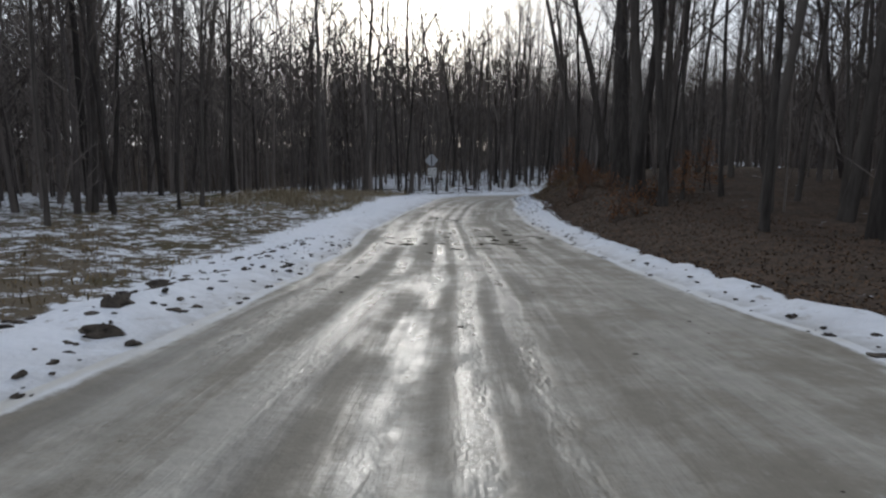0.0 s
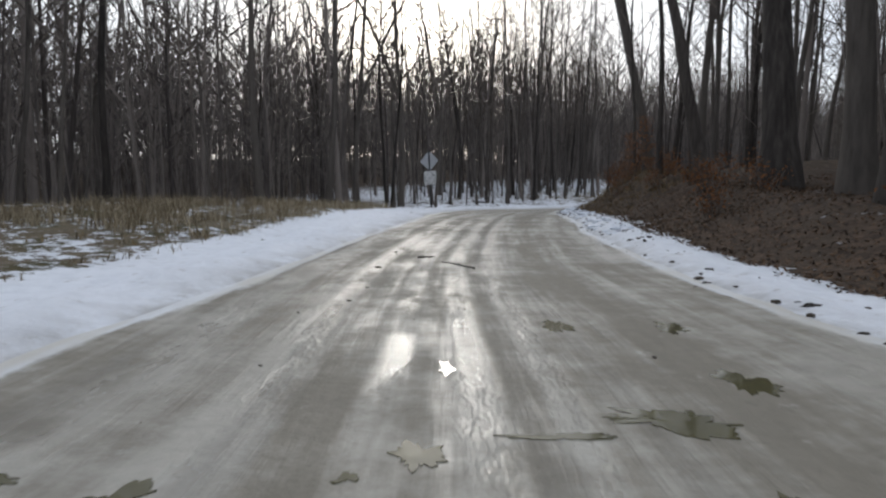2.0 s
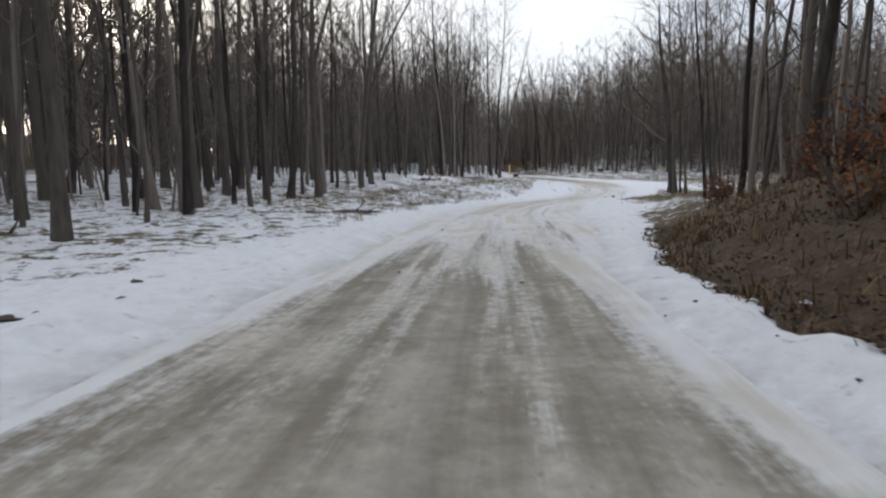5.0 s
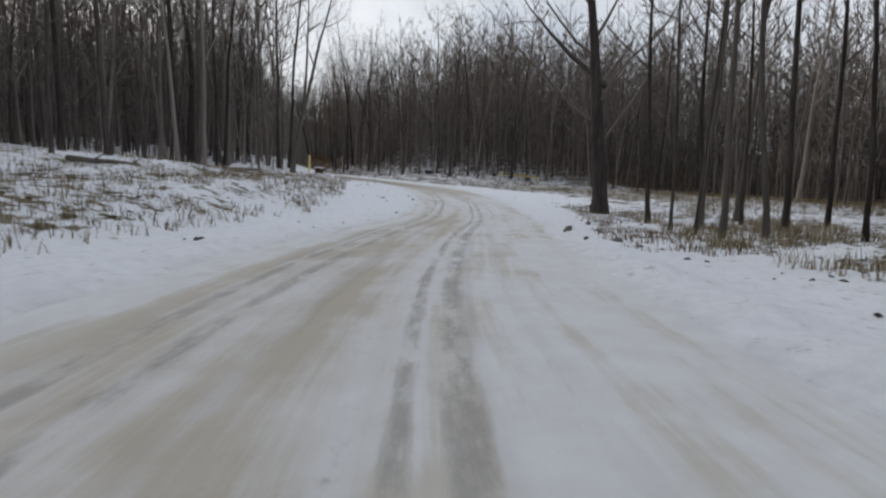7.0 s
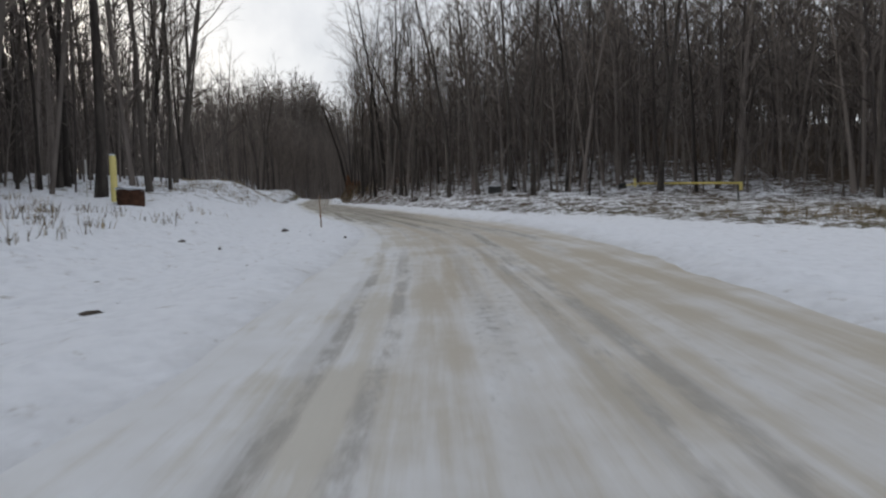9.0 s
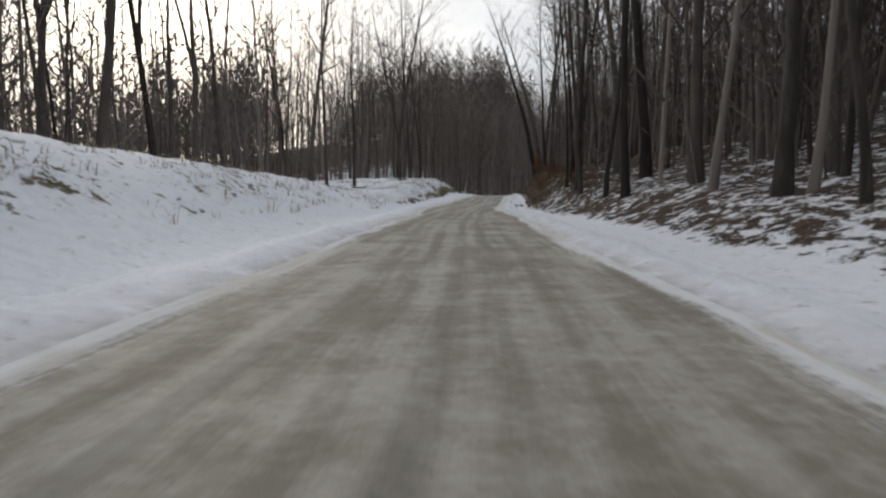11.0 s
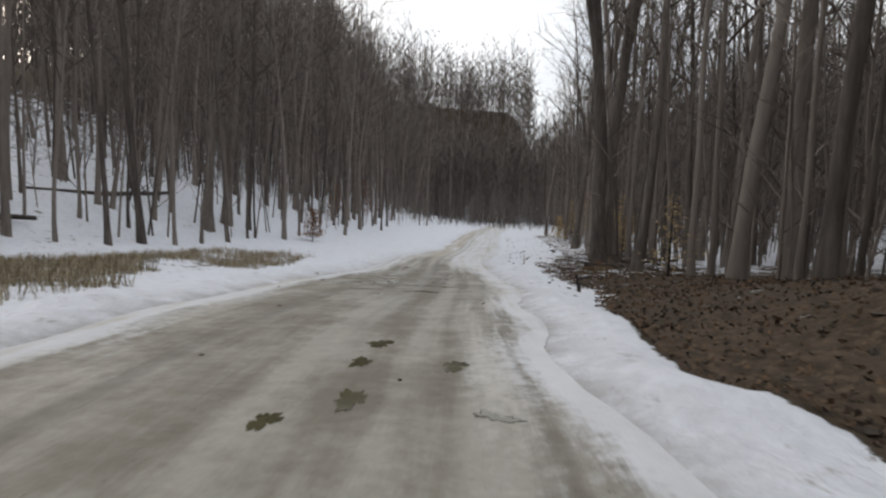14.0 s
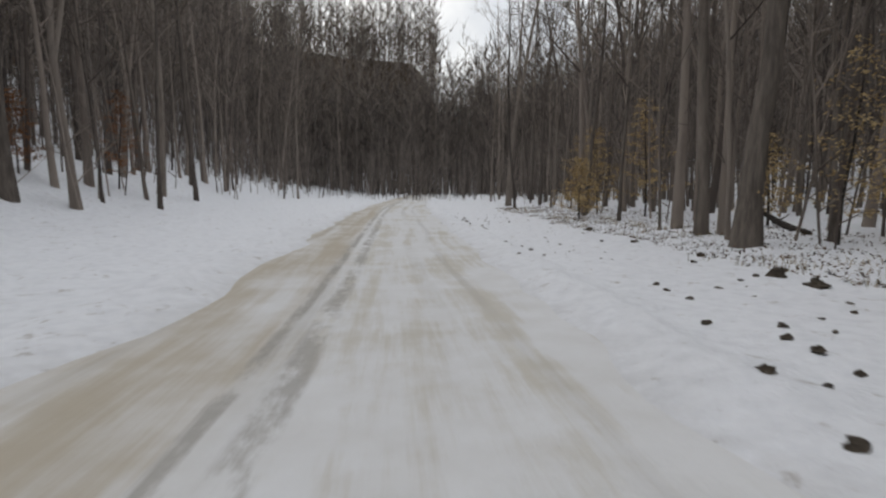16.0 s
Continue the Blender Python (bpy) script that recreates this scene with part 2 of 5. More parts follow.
def grained(name, dark, light, scale=8.0, stretch=(1, 1, 1), rough=0.9, bump=0.4, per_object=0.25, per_island=False):
    """Two tones mixed by noise at two scales, varied from object to object or from piece to piece."""
    mat, n, bsdf = material(name)
    pos = n.add("ShaderNodeTexCoord").outputs["Object"]
    mapping = n.add("ShaderNodeMapping")
    n.put(mapping.inputs["Vector"], pos)
    mapping.inputs["Scale"].default_value = stretch
    a, b = n.noise(mapping.outputs[0], scale, 5, 0.65), n.noise(mapping.outputs[0], scale * 0.2, 3)
    f = n.math("ADD", n.math("MULTIPLY", a, 0.7), n.math("MULTIPLY", b, 0.5))
    if per_island:
        rnd = n.add("ShaderNodeNewGeometry").outputs["Random Per Island"]
    else:
        rnd = n.add("ShaderNodeObjectInfo").outputs["Random"]
    f = n.math("ADD", f, n.math("MULTIPLY", n.math("SUBTRACT", rnd, 0.5), per_object * 2), clamp=True)
    n.put(bsdf.inputs["Base Color"], n.mix(n.step(f, 0.25, 0.9), dark, light))
    bsdf.inputs["Roughness"].default_value = rough
    bsdf.inputs["Specular IOR Level"].default_value = 0.2
    if bump:
        n.put(bsdf.inputs["Normal"], n.bump(a, bump, 0.03))
    return mat


MAT_GROUND, MAT_ROAD = ground_material(), road_material()
MAT_BARK = grained("grey_brown_bark", (0.030, 0.0255, 0.023), (0.124, 0.108, 0.094), 9.0, (1, 1, 0.14), 0.95, 0.8)
# the same bark in lighter tones, side light on the last stretch painted in
MAT_BEECH_LIT = grained("sidelit_beech_bark", (0.064, 0.054, 0.048), (0.235, 0.20, 0.172), 9.0, (1, 1, 0.14), 0.95, 0.6)
# far bark, lightened likewise for the side-lit woods of the last stretch
MAT_PALE = grained("sidelit_brown_bark", (0.095, 0.079, 0.070), (0.275, 0.232, 0.20), 4.0, (1, 1, 0.2), 0.95, 0.0, 0.3, True)
MAT_TWIG = grained("dark_twigs", (0.058, 0.047, 0.040), (0.185, 0.153, 0.128), 5.0, (1, 1, 0.3), 0.95, 0.0)
MAT_FAR = grained("far_bark", (0.074, 0.063, 0.058), (0.235, 0.202, 0.178), 4.0, (1, 1, 0.2), 0.95, 0.0, 0.3, True)
MAT_RUST = grained("rust_brown_dead_leaves", (0.10, 0.040, 0.016), (0.30, 0.135, 0.055), 6.0, (1, 1, 1), 0.85, 0.0, 0.3, True)
MAT_TAN = grained("tan_beech_leaves", (0.26, 0.17, 0.075), (0.56, 0.42, 0.22), 6.0, (1, 1, 1), 0.85, 0.0, 0.3, True)
MAT_LITTER = grained("fallen_leaves", (0.030, 0.020, 0.014), (0.145, 0.093, 0.057), 6.0, (1, 1, 1), 0.85, 0.0, 0.45, True)
MAT_STRAW = grained("dry_grass", (0.13, 0.10, 0.058), (0.41, 0.34, 0.235), 6.0, (1, 1, 1), 0.9, 0.0, 0.4, True)
MAT_DRY = grained("brown_dead_grass", (0.065, 0.047, 0.024), (0.25, 0.185, 0.10), 6.0, (1, 1, 1), 0.9, 0.0, 0.4, True)
MAT_CLOD = grained("frozen_dirt", (0.022, 0.019, 0.016), (0.11, 0.09, 0.07), 14.0, (1, 1, 1), 0.95, 0.8, 0.2, True)
MAT_MOSS = grained("mossy_turf", (0.030, 0.026, 0.012), (0.125, 0.105, 0.048), 9.0, (1, 1, 1), 0.95, 0.8, 0.25, True)
MAT_STONE = grained("grey_stone", (0.07, 0.07, 0.068), (0.26, 0.25, 0.24), 9.0, (1, 1, 1), 0.85, 0.7)
MAT_SNOW = grained("clean_snow", (0.68, 0.71, 0.76), (0.84, 0.86, 0.90), 6.0, (1, 1, 1), 0.7, 0.5)
MAT_ALU = grained("dull_aluminium", (0.42, 0.43, 0.45), (0.60, 0.61, 0.63), 5.0, (1, 1, 1), 0.55, 0.1)
MAT_WHITE = grained("weathered_white_paint", (0.60, 0.59, 0.57), (0.82, 0.81, 0.79), 5.0, (1, 1, 1), 0.6, 0.1)
MAT_BLACK = grained("faded_black_paint", (0.015, 0.015, 0.016), (0.05, 0.05, 0.052), 12.0, (1, 1, 1), 0.6, 0.1)
MAT_STEEL = grained("dark_steel_post", (0.020, 0.022, 0.022), (0.075, 0.075, 0.072), 12.0, (1, 1, 0.3), 0.6, 0.3)
MAT_YELLOW = grained("faded_yellow_paint", (0.48, 0.38, 0.10), (0.76, 0.66, 0.26), 6.0, (1, 1, 0.5), 0.6, 0.2)
MAT_WOOD = grained("weathered_stake_wood", (0.10, 0.065, 0.04), (0.28, 0.20, 0.14), 10.0, (1, 1, 0.15), 0.85, 0.5)


def puddle_material():
    mat, n, bsdf = material("muddy_meltwater")
    pos = n.add("ShaderNodeNewGeometry").outputs["Position"]
    n.put(bsdf.inputs["Base Color"], n.mix(n.noise(pos, 5.0, 4), (0.06, 0.055, 0.026), (0.125, 0.112, 0.058)))
    bsdf.inputs["Roughness"].default_value = 0.08
    n.put(bsdf.inputs["Normal"], n.bump(n.noise(pos, 9.0, 2), 0.12, 0.01))
    return mat


MAT_PUDDLE = puddle_material()


# ---- mesh helpers ----
class Build:
    """Gathers vertices and faces, and links them as one mesh object."""

    def __init__(self):
        self.verts, self.faces = [], []

    def tube(self, points, radii, sides=6, cap=False):
        points = np.asarray(points, float)
        ways = np.gradient(points, axis=0)
        ways /= np.linalg.norm(ways, axis=1)[:, None] + 1e-9
        ref = np.array([1.0, 0, 0]) if abs(ways[0, 0]) < 0.8 else np.array([0, 1.0, 0])
        a = np.cross(ways, ref)
        a /= np.linalg.norm(a, axis=1)[:, None] + 1e-9
        b = np.cross(ways, a)
        ang = np.arange(sides) * 2 * np.pi / sides
        ring = a[:, None] * np.cos(ang)[None, :, None] + b[:, None] * np.sin(ang)[None, :, None]
        pts = points[:, None] + ring * np.asarray(radii, float)[:, None, None]
        base, rows = len(self.verts), len(points)
        self.verts += pts.reshape(-1, 3).tolist()
        for i in range(rows - 1):
            for k in range(sides):
                p, q = base + i * sides + k, base + i * sides + (k + 1) % sides
                self.faces.append((p, q, q + sides, p + sides))
        if cap:
            self.faces.append(tuple(base + k for k in range(sides))[::-1])
            self.faces.append(tuple(base + (rows - 1) * sides + k for k in range(sides)))

    def blade(self, p, way, side, length, width):
        """A small leaf of two triangles, folded along its middle."""
        p, way, side = np.asarray(p), np.asarray(way), np.asarray(side)
        up = np.cross(way, side) * width * 0.3
        base = len(self.verts)
        self.verts += [p.tolist(), (p + way * length * 0.5 + side * width * 0.5 + up).tolist(), (p + way * length).tolist(), (p + way * length * 0.5 - side * width * 0.5 + up).tolist()]
        self.faces += [(base, base + 1, base + 2), (base, base + 2, base + 3)]

    def spike(self, a, b, width, rng):
        """A far twig: one thin triangle from a to b."""
        a, b = np.asarray(a, float), np.asarray(b, float)
        side = np.cross(b - a, rng.normal(0, 1, 3))
        side *= width / (np.linalg.norm(side) + 1e-6)
        k = len(self.verts)
        self.verts += [(a - side).tolist(), (a + side).tolist(), b.tolist()]
        self.faces.append((k, k + 1, k + 2))

    def lump(self, centre, size, rng, rings=5, sides=8):
        """An uneven stone or clod that sits on the ground."""
        cx, cy, cz = centre
        base = len(self.verts)
        for i in range(rings):
            a = math.pi * (i + 0.5) / rings
            for k in range(sides):
                b = 2 * math.pi * k / sides
                j = rng.uniform(0.55, 1.4)
                self.verts.append((cx + size[0] * j * math.sin(a) * math.cos(b), cy + size[1] * j * math.sin(a) * math.sin(b), cz + size[2] * j * math.cos(a)))
        for i in range(rings - 1):
            for k in range(sides):
                p, q = base + i * sides + k, base + i * sides + (k + 1) % sides
                self.faces.append((p, p + sides, q + sides, q))
        self.faces.append(tuple(base + k for k in range(sides)))
        self.faces.append(tuple(base + (rings - 1) * sides + k for k in range(sides))[::-1])

    def box(self, lo, hi):
        base = len(self.verts)
        self.verts += [(x, y, z) for z in (lo[2], hi[2]) for y in (lo[1], hi[1]) for x in (lo[0], hi[0])]
        for f in ((0, 2, 3, 1), (4, 5, 7, 6), (0, 1, 5, 4), (2, 6, 7, 3), (0, 4, 6, 2), (1, 3, 7, 5)):
            self.faces.append(tuple(base + k for k in f))

    def mesh(self, name, mat, smooth=True):
        me = bpy.data.meshes.new(name)
        me.from_pydata(self.verts, [], self.faces)
        if smooth:
            me.polygons.foreach_set("use_smooth", [True] * len(me.polygons))
        me.materials.append(mat)
        me.update()
        return me


def part(name, build, mat, parent=None, label="", smooth=True):
    ob = new(name, build.mesh(name, mat, smooth) if isinstance(build, Build) else build)
    ob.parent = parent
    return tagged(ob, label)


def thing(name, label, category, place, turn=0.0, group="", kind=""):
    ob = new(name)
    ob.empty_display_size = 0.3
    ob.matrix_basis = pose(*place, 0, 0, turn)
    return tagged(ob, label, category, group, kind)


def soft_noise(x, y, seed=0, octaves=3):
    """Smooth value noise on arrays, about -1 to 1."""
    total, amp, norm = 0.0, 1.0, 0.0
    for k in range(octaves):
        xi, yi = np.floor(x).astype(np.int64), np.floor(y).astype(np.int64)
        fx, fy = x - xi, y - yi
        fx, fy = fx * fx * (3 - 2 * fx), fy * fy * (3 - 2 * fy)

        def cell(a, b):
            h = (a * 374761393 + b * 668265263 + (seed + k) * 982451653) & 0x7FFFFFFF
            h = ((h ^ (h >> 13)) * 1274126177) & 0x7FFFFFFF
            return ((h ^ (h >> 16)) & 0xFFFF) / 32767.5 - 1

        v = (cell(xi, yi) * (1 - fx) + cell(xi + 1, yi) * fx) * (1 - fy) + (cell(xi, yi + 1) * (1 - fx) + cell(xi + 1, yi + 1) * fx) * fy
        total, norm, amp, x, y = total + amp * v, norm + amp, amp * 0.5, x * 2.03 + 17.1, y * 2.03 + 9.7
    return total / norm


# ---- plan: the line of the road (x, y, height of its surface) ----
LINE = np.array([
    (0.00, 0.00, 0.00),
    (-0.03, 3.11, -0.14),
    (0.08, 6.58, -0.28),
    (0.19, 10.55, -0.44),
    (0.21, 14.66, -0.48),
    (0.07, 19.33, -0.39),
    (0.22, 24.98, -0.30),
    (0.88, 30.95, -0.02),
    (1.77, 36.84, 0.15),
    (3.21, 41.82, 0.21),
    (8.14, 49.45, 0.23),
    (14.84, 58.16, 0.37),
    (21.74, 66.89, 0.51),
    (27.24, 71.93, 0.65),
    (35.01, 77.64, 0.74),
    (43.80, 83.35, 0.87),
    (52.04, 90.42, 1.40),
    (60.12, 99.28, 2.06),
    (66.72, 107.81, 2.61),
    (75.13, 124.10, 3.57),
    (83.48, 140.54, 4.53),
    (91.85, 157.14, 5.48),
    (98.15, 168.83, 6.10),
    (105.27, 179.78, 6.94),
    (111.32, 189.23, 7.89),
    (116.35, 197.05, 8.43),
    (121.43, 203.03, 8.52),
    (127.03, 208.72, 8.01),
    (132.76, 215.09, 7.45),
    (137.13, 219.73, 7.28),
    (142.48, 224.73, 6.93),
])
first, last = LINE[0] - (LINE[1] - LINE[0]) * 13, LINE[-1] + (LINE[-1] - LINE[-2]) * np.array([5.0, 5.0, 1.0])
last2 = last + (LINE[-1] - LINE[-2]) * np.array([13.0, 11.0, 0.0])
knots = np.vstack([first, LINE, last, last2])
chord = np.r_[0, np.cumsum(np.linalg.norm(np.diff(knots[:, :2], axis=0), axis=1))]
S0 = chord[1]
slopes = np.gradient(knots, chord, axis=0)
STEP = 0.4
S = np.arange(0, chord[-1], STEP)
seg = np.clip(np.searchsorted(chord, S, side="right") - 1, 0, len(chord) - 2)
hh = (chord[seg + 1] - chord[seg])[:, None]
qq = (S - chord[seg])[:, None] / hh
C = (2 * qq**3 - 3 * qq**2 + 1) * knots[seg] + (qq**3 - 2 * qq**2 + qq) * hh * slopes[seg] + (3 * qq**2 - 2 * qq**3) * knots[seg + 1] + (qq**3 - qq**2) * hh * slopes[seg + 1]
S = S - S0


def smoothed(a, reach):
    k = np.exp(-0.5 * (np.arange(-3 * reach, 3 * reach + 1) / reach) ** 2)
    k /= k.sum()
    return np.stack([np.convolve(np.pad(c, 3 * reach, mode="edge"), k, mode="valid") for c in a.T], 1)


C = smoothed(C, 4)
T1 = smoothed(np.gradient(C[:, :2], axis=0), 4)
T1 /= np.linalg.norm(T1, axis=1)[:, None]
T2 = smoothed(T1, 60)
T2 /= np.linalg.norm(T2, axis=1)[:, None]
N1, N2 = np.stack([T1[:, 1], -T1[:, 0]], 1), np.stack([T2[:, 1], -T2[:, 0]], 1)

# Edges of the ploughed road, widths of the snow beside it, banks and covers along it
STATIONS = [-40, 5, 11, 19, 30, 36, 42, 47, 55, 64, 76, 86, 96, 108, 122, 136, 153, 171, 195, 206, 215, 227, 237, 246, 253, 265, 280, 420]
TABLE = {
    "left": [-2.8, -2.7, -2.95, -2.9, -2.5, -2.5, -3.1, -3.4, -3.2, -3.2, -3.4, -3.4, -3.2, -2.9, -2, -1.4, -2.2, -2.6, -2.5, -3.45, -3.6, -3.2, -3.2, -3.75, -4, -3.1, -2.4, -2.5],
    "right": [3.6, 3.6, 3.5, 3.5, 3.05, 2.85, 2.2, 1, 0.8, 2, 2.6, 2.5, 2.6, 2.7, 3.4, 4.4, 4, 3.4, 2.7, 1.75, 1.4, 1.1, 1.4, 0.9, 0.9, 1, 1.8, 2],
    "strip_left": [1.6, 1.6, 2.3, 2.4, 3, 3.6, 4.2, 3.8, 3, 2.2, 2.6, 2.8, 3.4, 5, 6.5, 6, 4, 3, 2.6, 2.2, 2, 1.9, 2.2, 2.2, 2.6, 4, 7, 8],
    "strip_right": [0.7, 0.8, 0.9, 1.35, 1.65, 1.8, 0.95, 0.65, 0.8, 1.4, 3, 3.4, 4.5, 6, 7, 6, 4, 3, 2.3, 2.1, 2.2, 1.9, 1.3, 0.85, 1.7, 2.6, 4.6, 4.5],
    "bank_left": [0.1, 0.05, 0.1, 0.15, 0.35, 0.3, 0.1, 0, 0.1, 0.3, 0.7, 0.9, 1.4, 1.45, 0.95, 0.9, 1.6, 2.7, 1.9, 1.15, 1.5, 2.1, 1.25, 0.2, 0.15, 0.2, 0.2, 0.2],
    "bank_right": [0.15, 0.15, 0.25, 0.5, 1.1, 1.4, 1.7, 1.9, 1.6, 0.8, 0.3, 0.2, 0.2, 0.2, 0.2, 0.1, 0.2, 0.6, 1.3, 1.9, 2.3, 2.65, 3.0, 0.75, 0.25, 0.1, 0.1, 0.1],
    "far_left": [0, 0, 0, 0, -0.01, -0.01, -0.01, 0, 0.02, 0.04, 0.08, 0.1, 0.1, 0.09, 0.07, 0.05, 0.05, 0.06, 0.05, 0.04, 0, -0.02, 0.03, 0.08, 0.14, 0.27, 0.36, 0],
    "far_right": [0, 0, 0.01, 0.02, 0.05, 0.06, 0.06, 0.05, 0.03, 0, 0, 0, 0, 0.01, 0, 0, 0.06, 0.16, 0.26, 0.28, 0.26, 0.2, 0.1, 0.03, 0.02, 0.02, 0.02, 0],
    "snow_left": [0.45, 0.45, 0.45, 0.43, 0.38, 0.4, 0.45, 0.55, 0.58, 0.56, 0.54, 0.56, 0.62, 0.7, 0.8, 0.8, 0.6, 0.66, 0.7, 0.7, 0.66, 0.58, 0.5, 0.5, 0.58, 0.85, 0.92, 0.92],
    "snow_right": [0.1, 0.1, 0.1, 0.1, 0.16, 0.14, 0.1, 0.08, 0.12, 0.3, 0.5, 0.55, 0.55, 0.62, 0.5, 0.45, 0.5, 0.5, 0.4, 0.32, 0.24, 0.17, 0.1, 0.14, 0.24, 0.5, 0.86, 0.86],
    "leaf_left": [0.55, 0.55, 0.55, 0.5, 0.3, 0.1, 0.3, 0.5, 0.4, 0.3, 0.2, 0.2, 0.2, 0.2, 0.2, 0.2, 0.2, 0.3, 0.3, 0.2, 0.1, 0.1, 0.2, 0.2, 0.3, 0.3, 0.3, 0.4],
    "leaf_right": [1.0, 1.0, 1.0, 1.0, 1.0, 1.0, 0.9, 0.85, 0.8, 0.6, 0.3, 0.3, 0.25, 0.2, 0.2, 0.5, 0.8, 1.0, 1.0, 1.0, 1.0, 0.95, 0.85, 0.9, 0.95, 0.9, 0.6, 0.6],
    "road_snow": [0.1, 0.12, 0.12, 0.12, 0.15, 0.15, 0.18, 0.24, 0.45, 0.65, 0.8, 0.88, 0.92, 0.9, 0.78, 0.6, 0.35, 0.2, 0.06, 0.06, 0.08, 0.1, 0.1, 0.1, 0.08, 0.34, 0.85, 0.9],
    "road_wet": [1.0, 1.0, 1.0, 1.0, 0.75, 0.55, 0.45, 0.4, 0.3, 0.2, 0.1, 0.05, 0.05, 0.05, 0.05, 0.1, 0.15, 0.2, 0.2, 0.2, 0.25, 0.3, 0.3, 0.35, 0.35, 0.15, 0.05, 0.05],
}


def along(name, s):
    value = np.interp(s, STATIONS, TABLE[name])
    if name in ("left", "right"):
        # the plough leaves an uneven edge
        s = np.asarray(s, float)
        value = value + np.interp(s, (236, 246), (0.16, 0.26)) * soft_noise(s * 0.55, s * 0.0 + len(name), 41, 2)
    return value


def spot(s, u):
    """World x, y for a station s along the road and u metres to its right."""
    s, u = np.broadcast_arrays(np.asarray(s, float), np.asarray(u, float))
    i = np.clip((s + S0) / STEP, 0, len(S) - 1.001)
    k = i.astype(int)
    f = (i - k)[..., None]
    c = C[k, :2] * (1 - f) + C[k + 1, :2] * f
    a = N1[k] * (1 - f) + N1[k + 1] * f
    b = N2[k] * (1 - f) + N2[k + 1] * f
    near = np.clip(u, -12, 12)[..., None]
    return c + a * near + b * (u[..., None] - near)


def station(x, y):
    """The station and offset of a world place."""
    d = (C[:, 0] - x) ** 2 + (C[:, 1] - y) ** 2
    k = int(d.argmin())
    return float(S[k]), float((x - C[k, 0]) * N1[k, 0] + (y - C[k, 1]) * N1[k, 1])


def ease(x):
    x = np.clip(x, 0, 1)
    return x * x * (3 - 2 * x)


def height(s, u):
    """Height of the ground."""
    s, u = np.broadcast_arrays(np.asarray(s, float), np.asarray(u, float))
    base = np.interp(s, S, C[:, 2])
    left, right = along("left", s), along("right", s)
    out_l, out_r = np.maximum(left - u, 0), np.maximum(u - right, 0)
    xy = spot(s, u)
    lumps = soft_noise(xy[..., 0] * 1.7, xy[..., 1] * 1.7, 3, 3)
    swell = soft_noise(xy[..., 0] * 0.16, xy[..., 1] * 0.16, 8, 2)
    berm_l = 0.17 * np.exp(-(((out_l - 0.75) / 0.55) ** 2)) * (out_l > 0)
    berm_r = 0.15 * np.exp(-(((out_r - 0.6) / 0.42) ** 2)) * (out_r > 0)
    wl, wr = along("strip_left", s), along("strip_right", s)
    z = base + berm_l * (0.8 + 0.6 * lumps) + berm_r * (0.8 + 0.7 * lumps)
    z = z + along("bank_left", s) * ease((out_l - 0.4 * wl) / np.interp(s, (196, 212, 234, 242), (5.5, 3.4, 3.0, 5.5))) + along("far_left", s) * np.maximum(out_l - 7, 0) * ease((out_l - 7) / 8) * np.exp(-np.maximum(out_l - 45, 0) / 40)
    z = z + along("bank_right", s) * ease((out_r - 0.85 * wr) / np.interp(s, (196, 210, 238, 246), (3.4, 2.5, 2.5, 3.4))) + along("far_right", s) * np.maximum(out_r - 5, 0) * np.exp(-np.maximum(out_r - 40, 0) / 40)
    out = np.maximum(out_l, out_r)
    # wooded hills rise behind the near woods
    ridge = 7 + 6 * soft_noise(xy[..., 0] * 0.011, xy[..., 1] * 0.011, 31, 2)
    ridge = ridge * (1 - 0.9 * np.exp(-(((xy[..., 0] - 85) / 60) ** 2) - ((xy[..., 1] - 250) / 70) ** 2))
    z = z + ridge * ease((out - 40) / 85)
    z = z + 43 * np.exp(-(((xy[..., 0] - 200) / np.where(xy[..., 0] < 200, 62, 92)) ** 2) - ((xy[..., 1] - 328) / 92) ** 2) * ease((out - 22) / 38)
    z = z + lumps * (0.085 * ease(out / 0.8) + 0.05 * ease((out - 3) / 4)) + swell * 0.22 * ease((out - 4) / 10)
    crags = soft_noise(xy[..., 0] * 0.9, xy[..., 1] * 0.9, 21, 3)
    cut = np.interp(s, (26, 34, 58, 66, 196, 206, 236, 244), (0, 1, 1, 0, 0, 1, 1, 0))
    z = z + 0.34 * crags * cut * ease((out_r - wr) / 0.8) * ease((wr + 6 - out_r) / 2)
    inside = ease((u - left) / 0.9) * ease((right - u) / 0.9)
    z = z - 0.012 * inside + 0.012 * inside * soft_noise(u * 2.2, s * 0.12, 12, 2)
    return z


def on_ground(x, y, lift=0.0):
    s, u = station(x, y)
    return float(height(s, u)) + lift


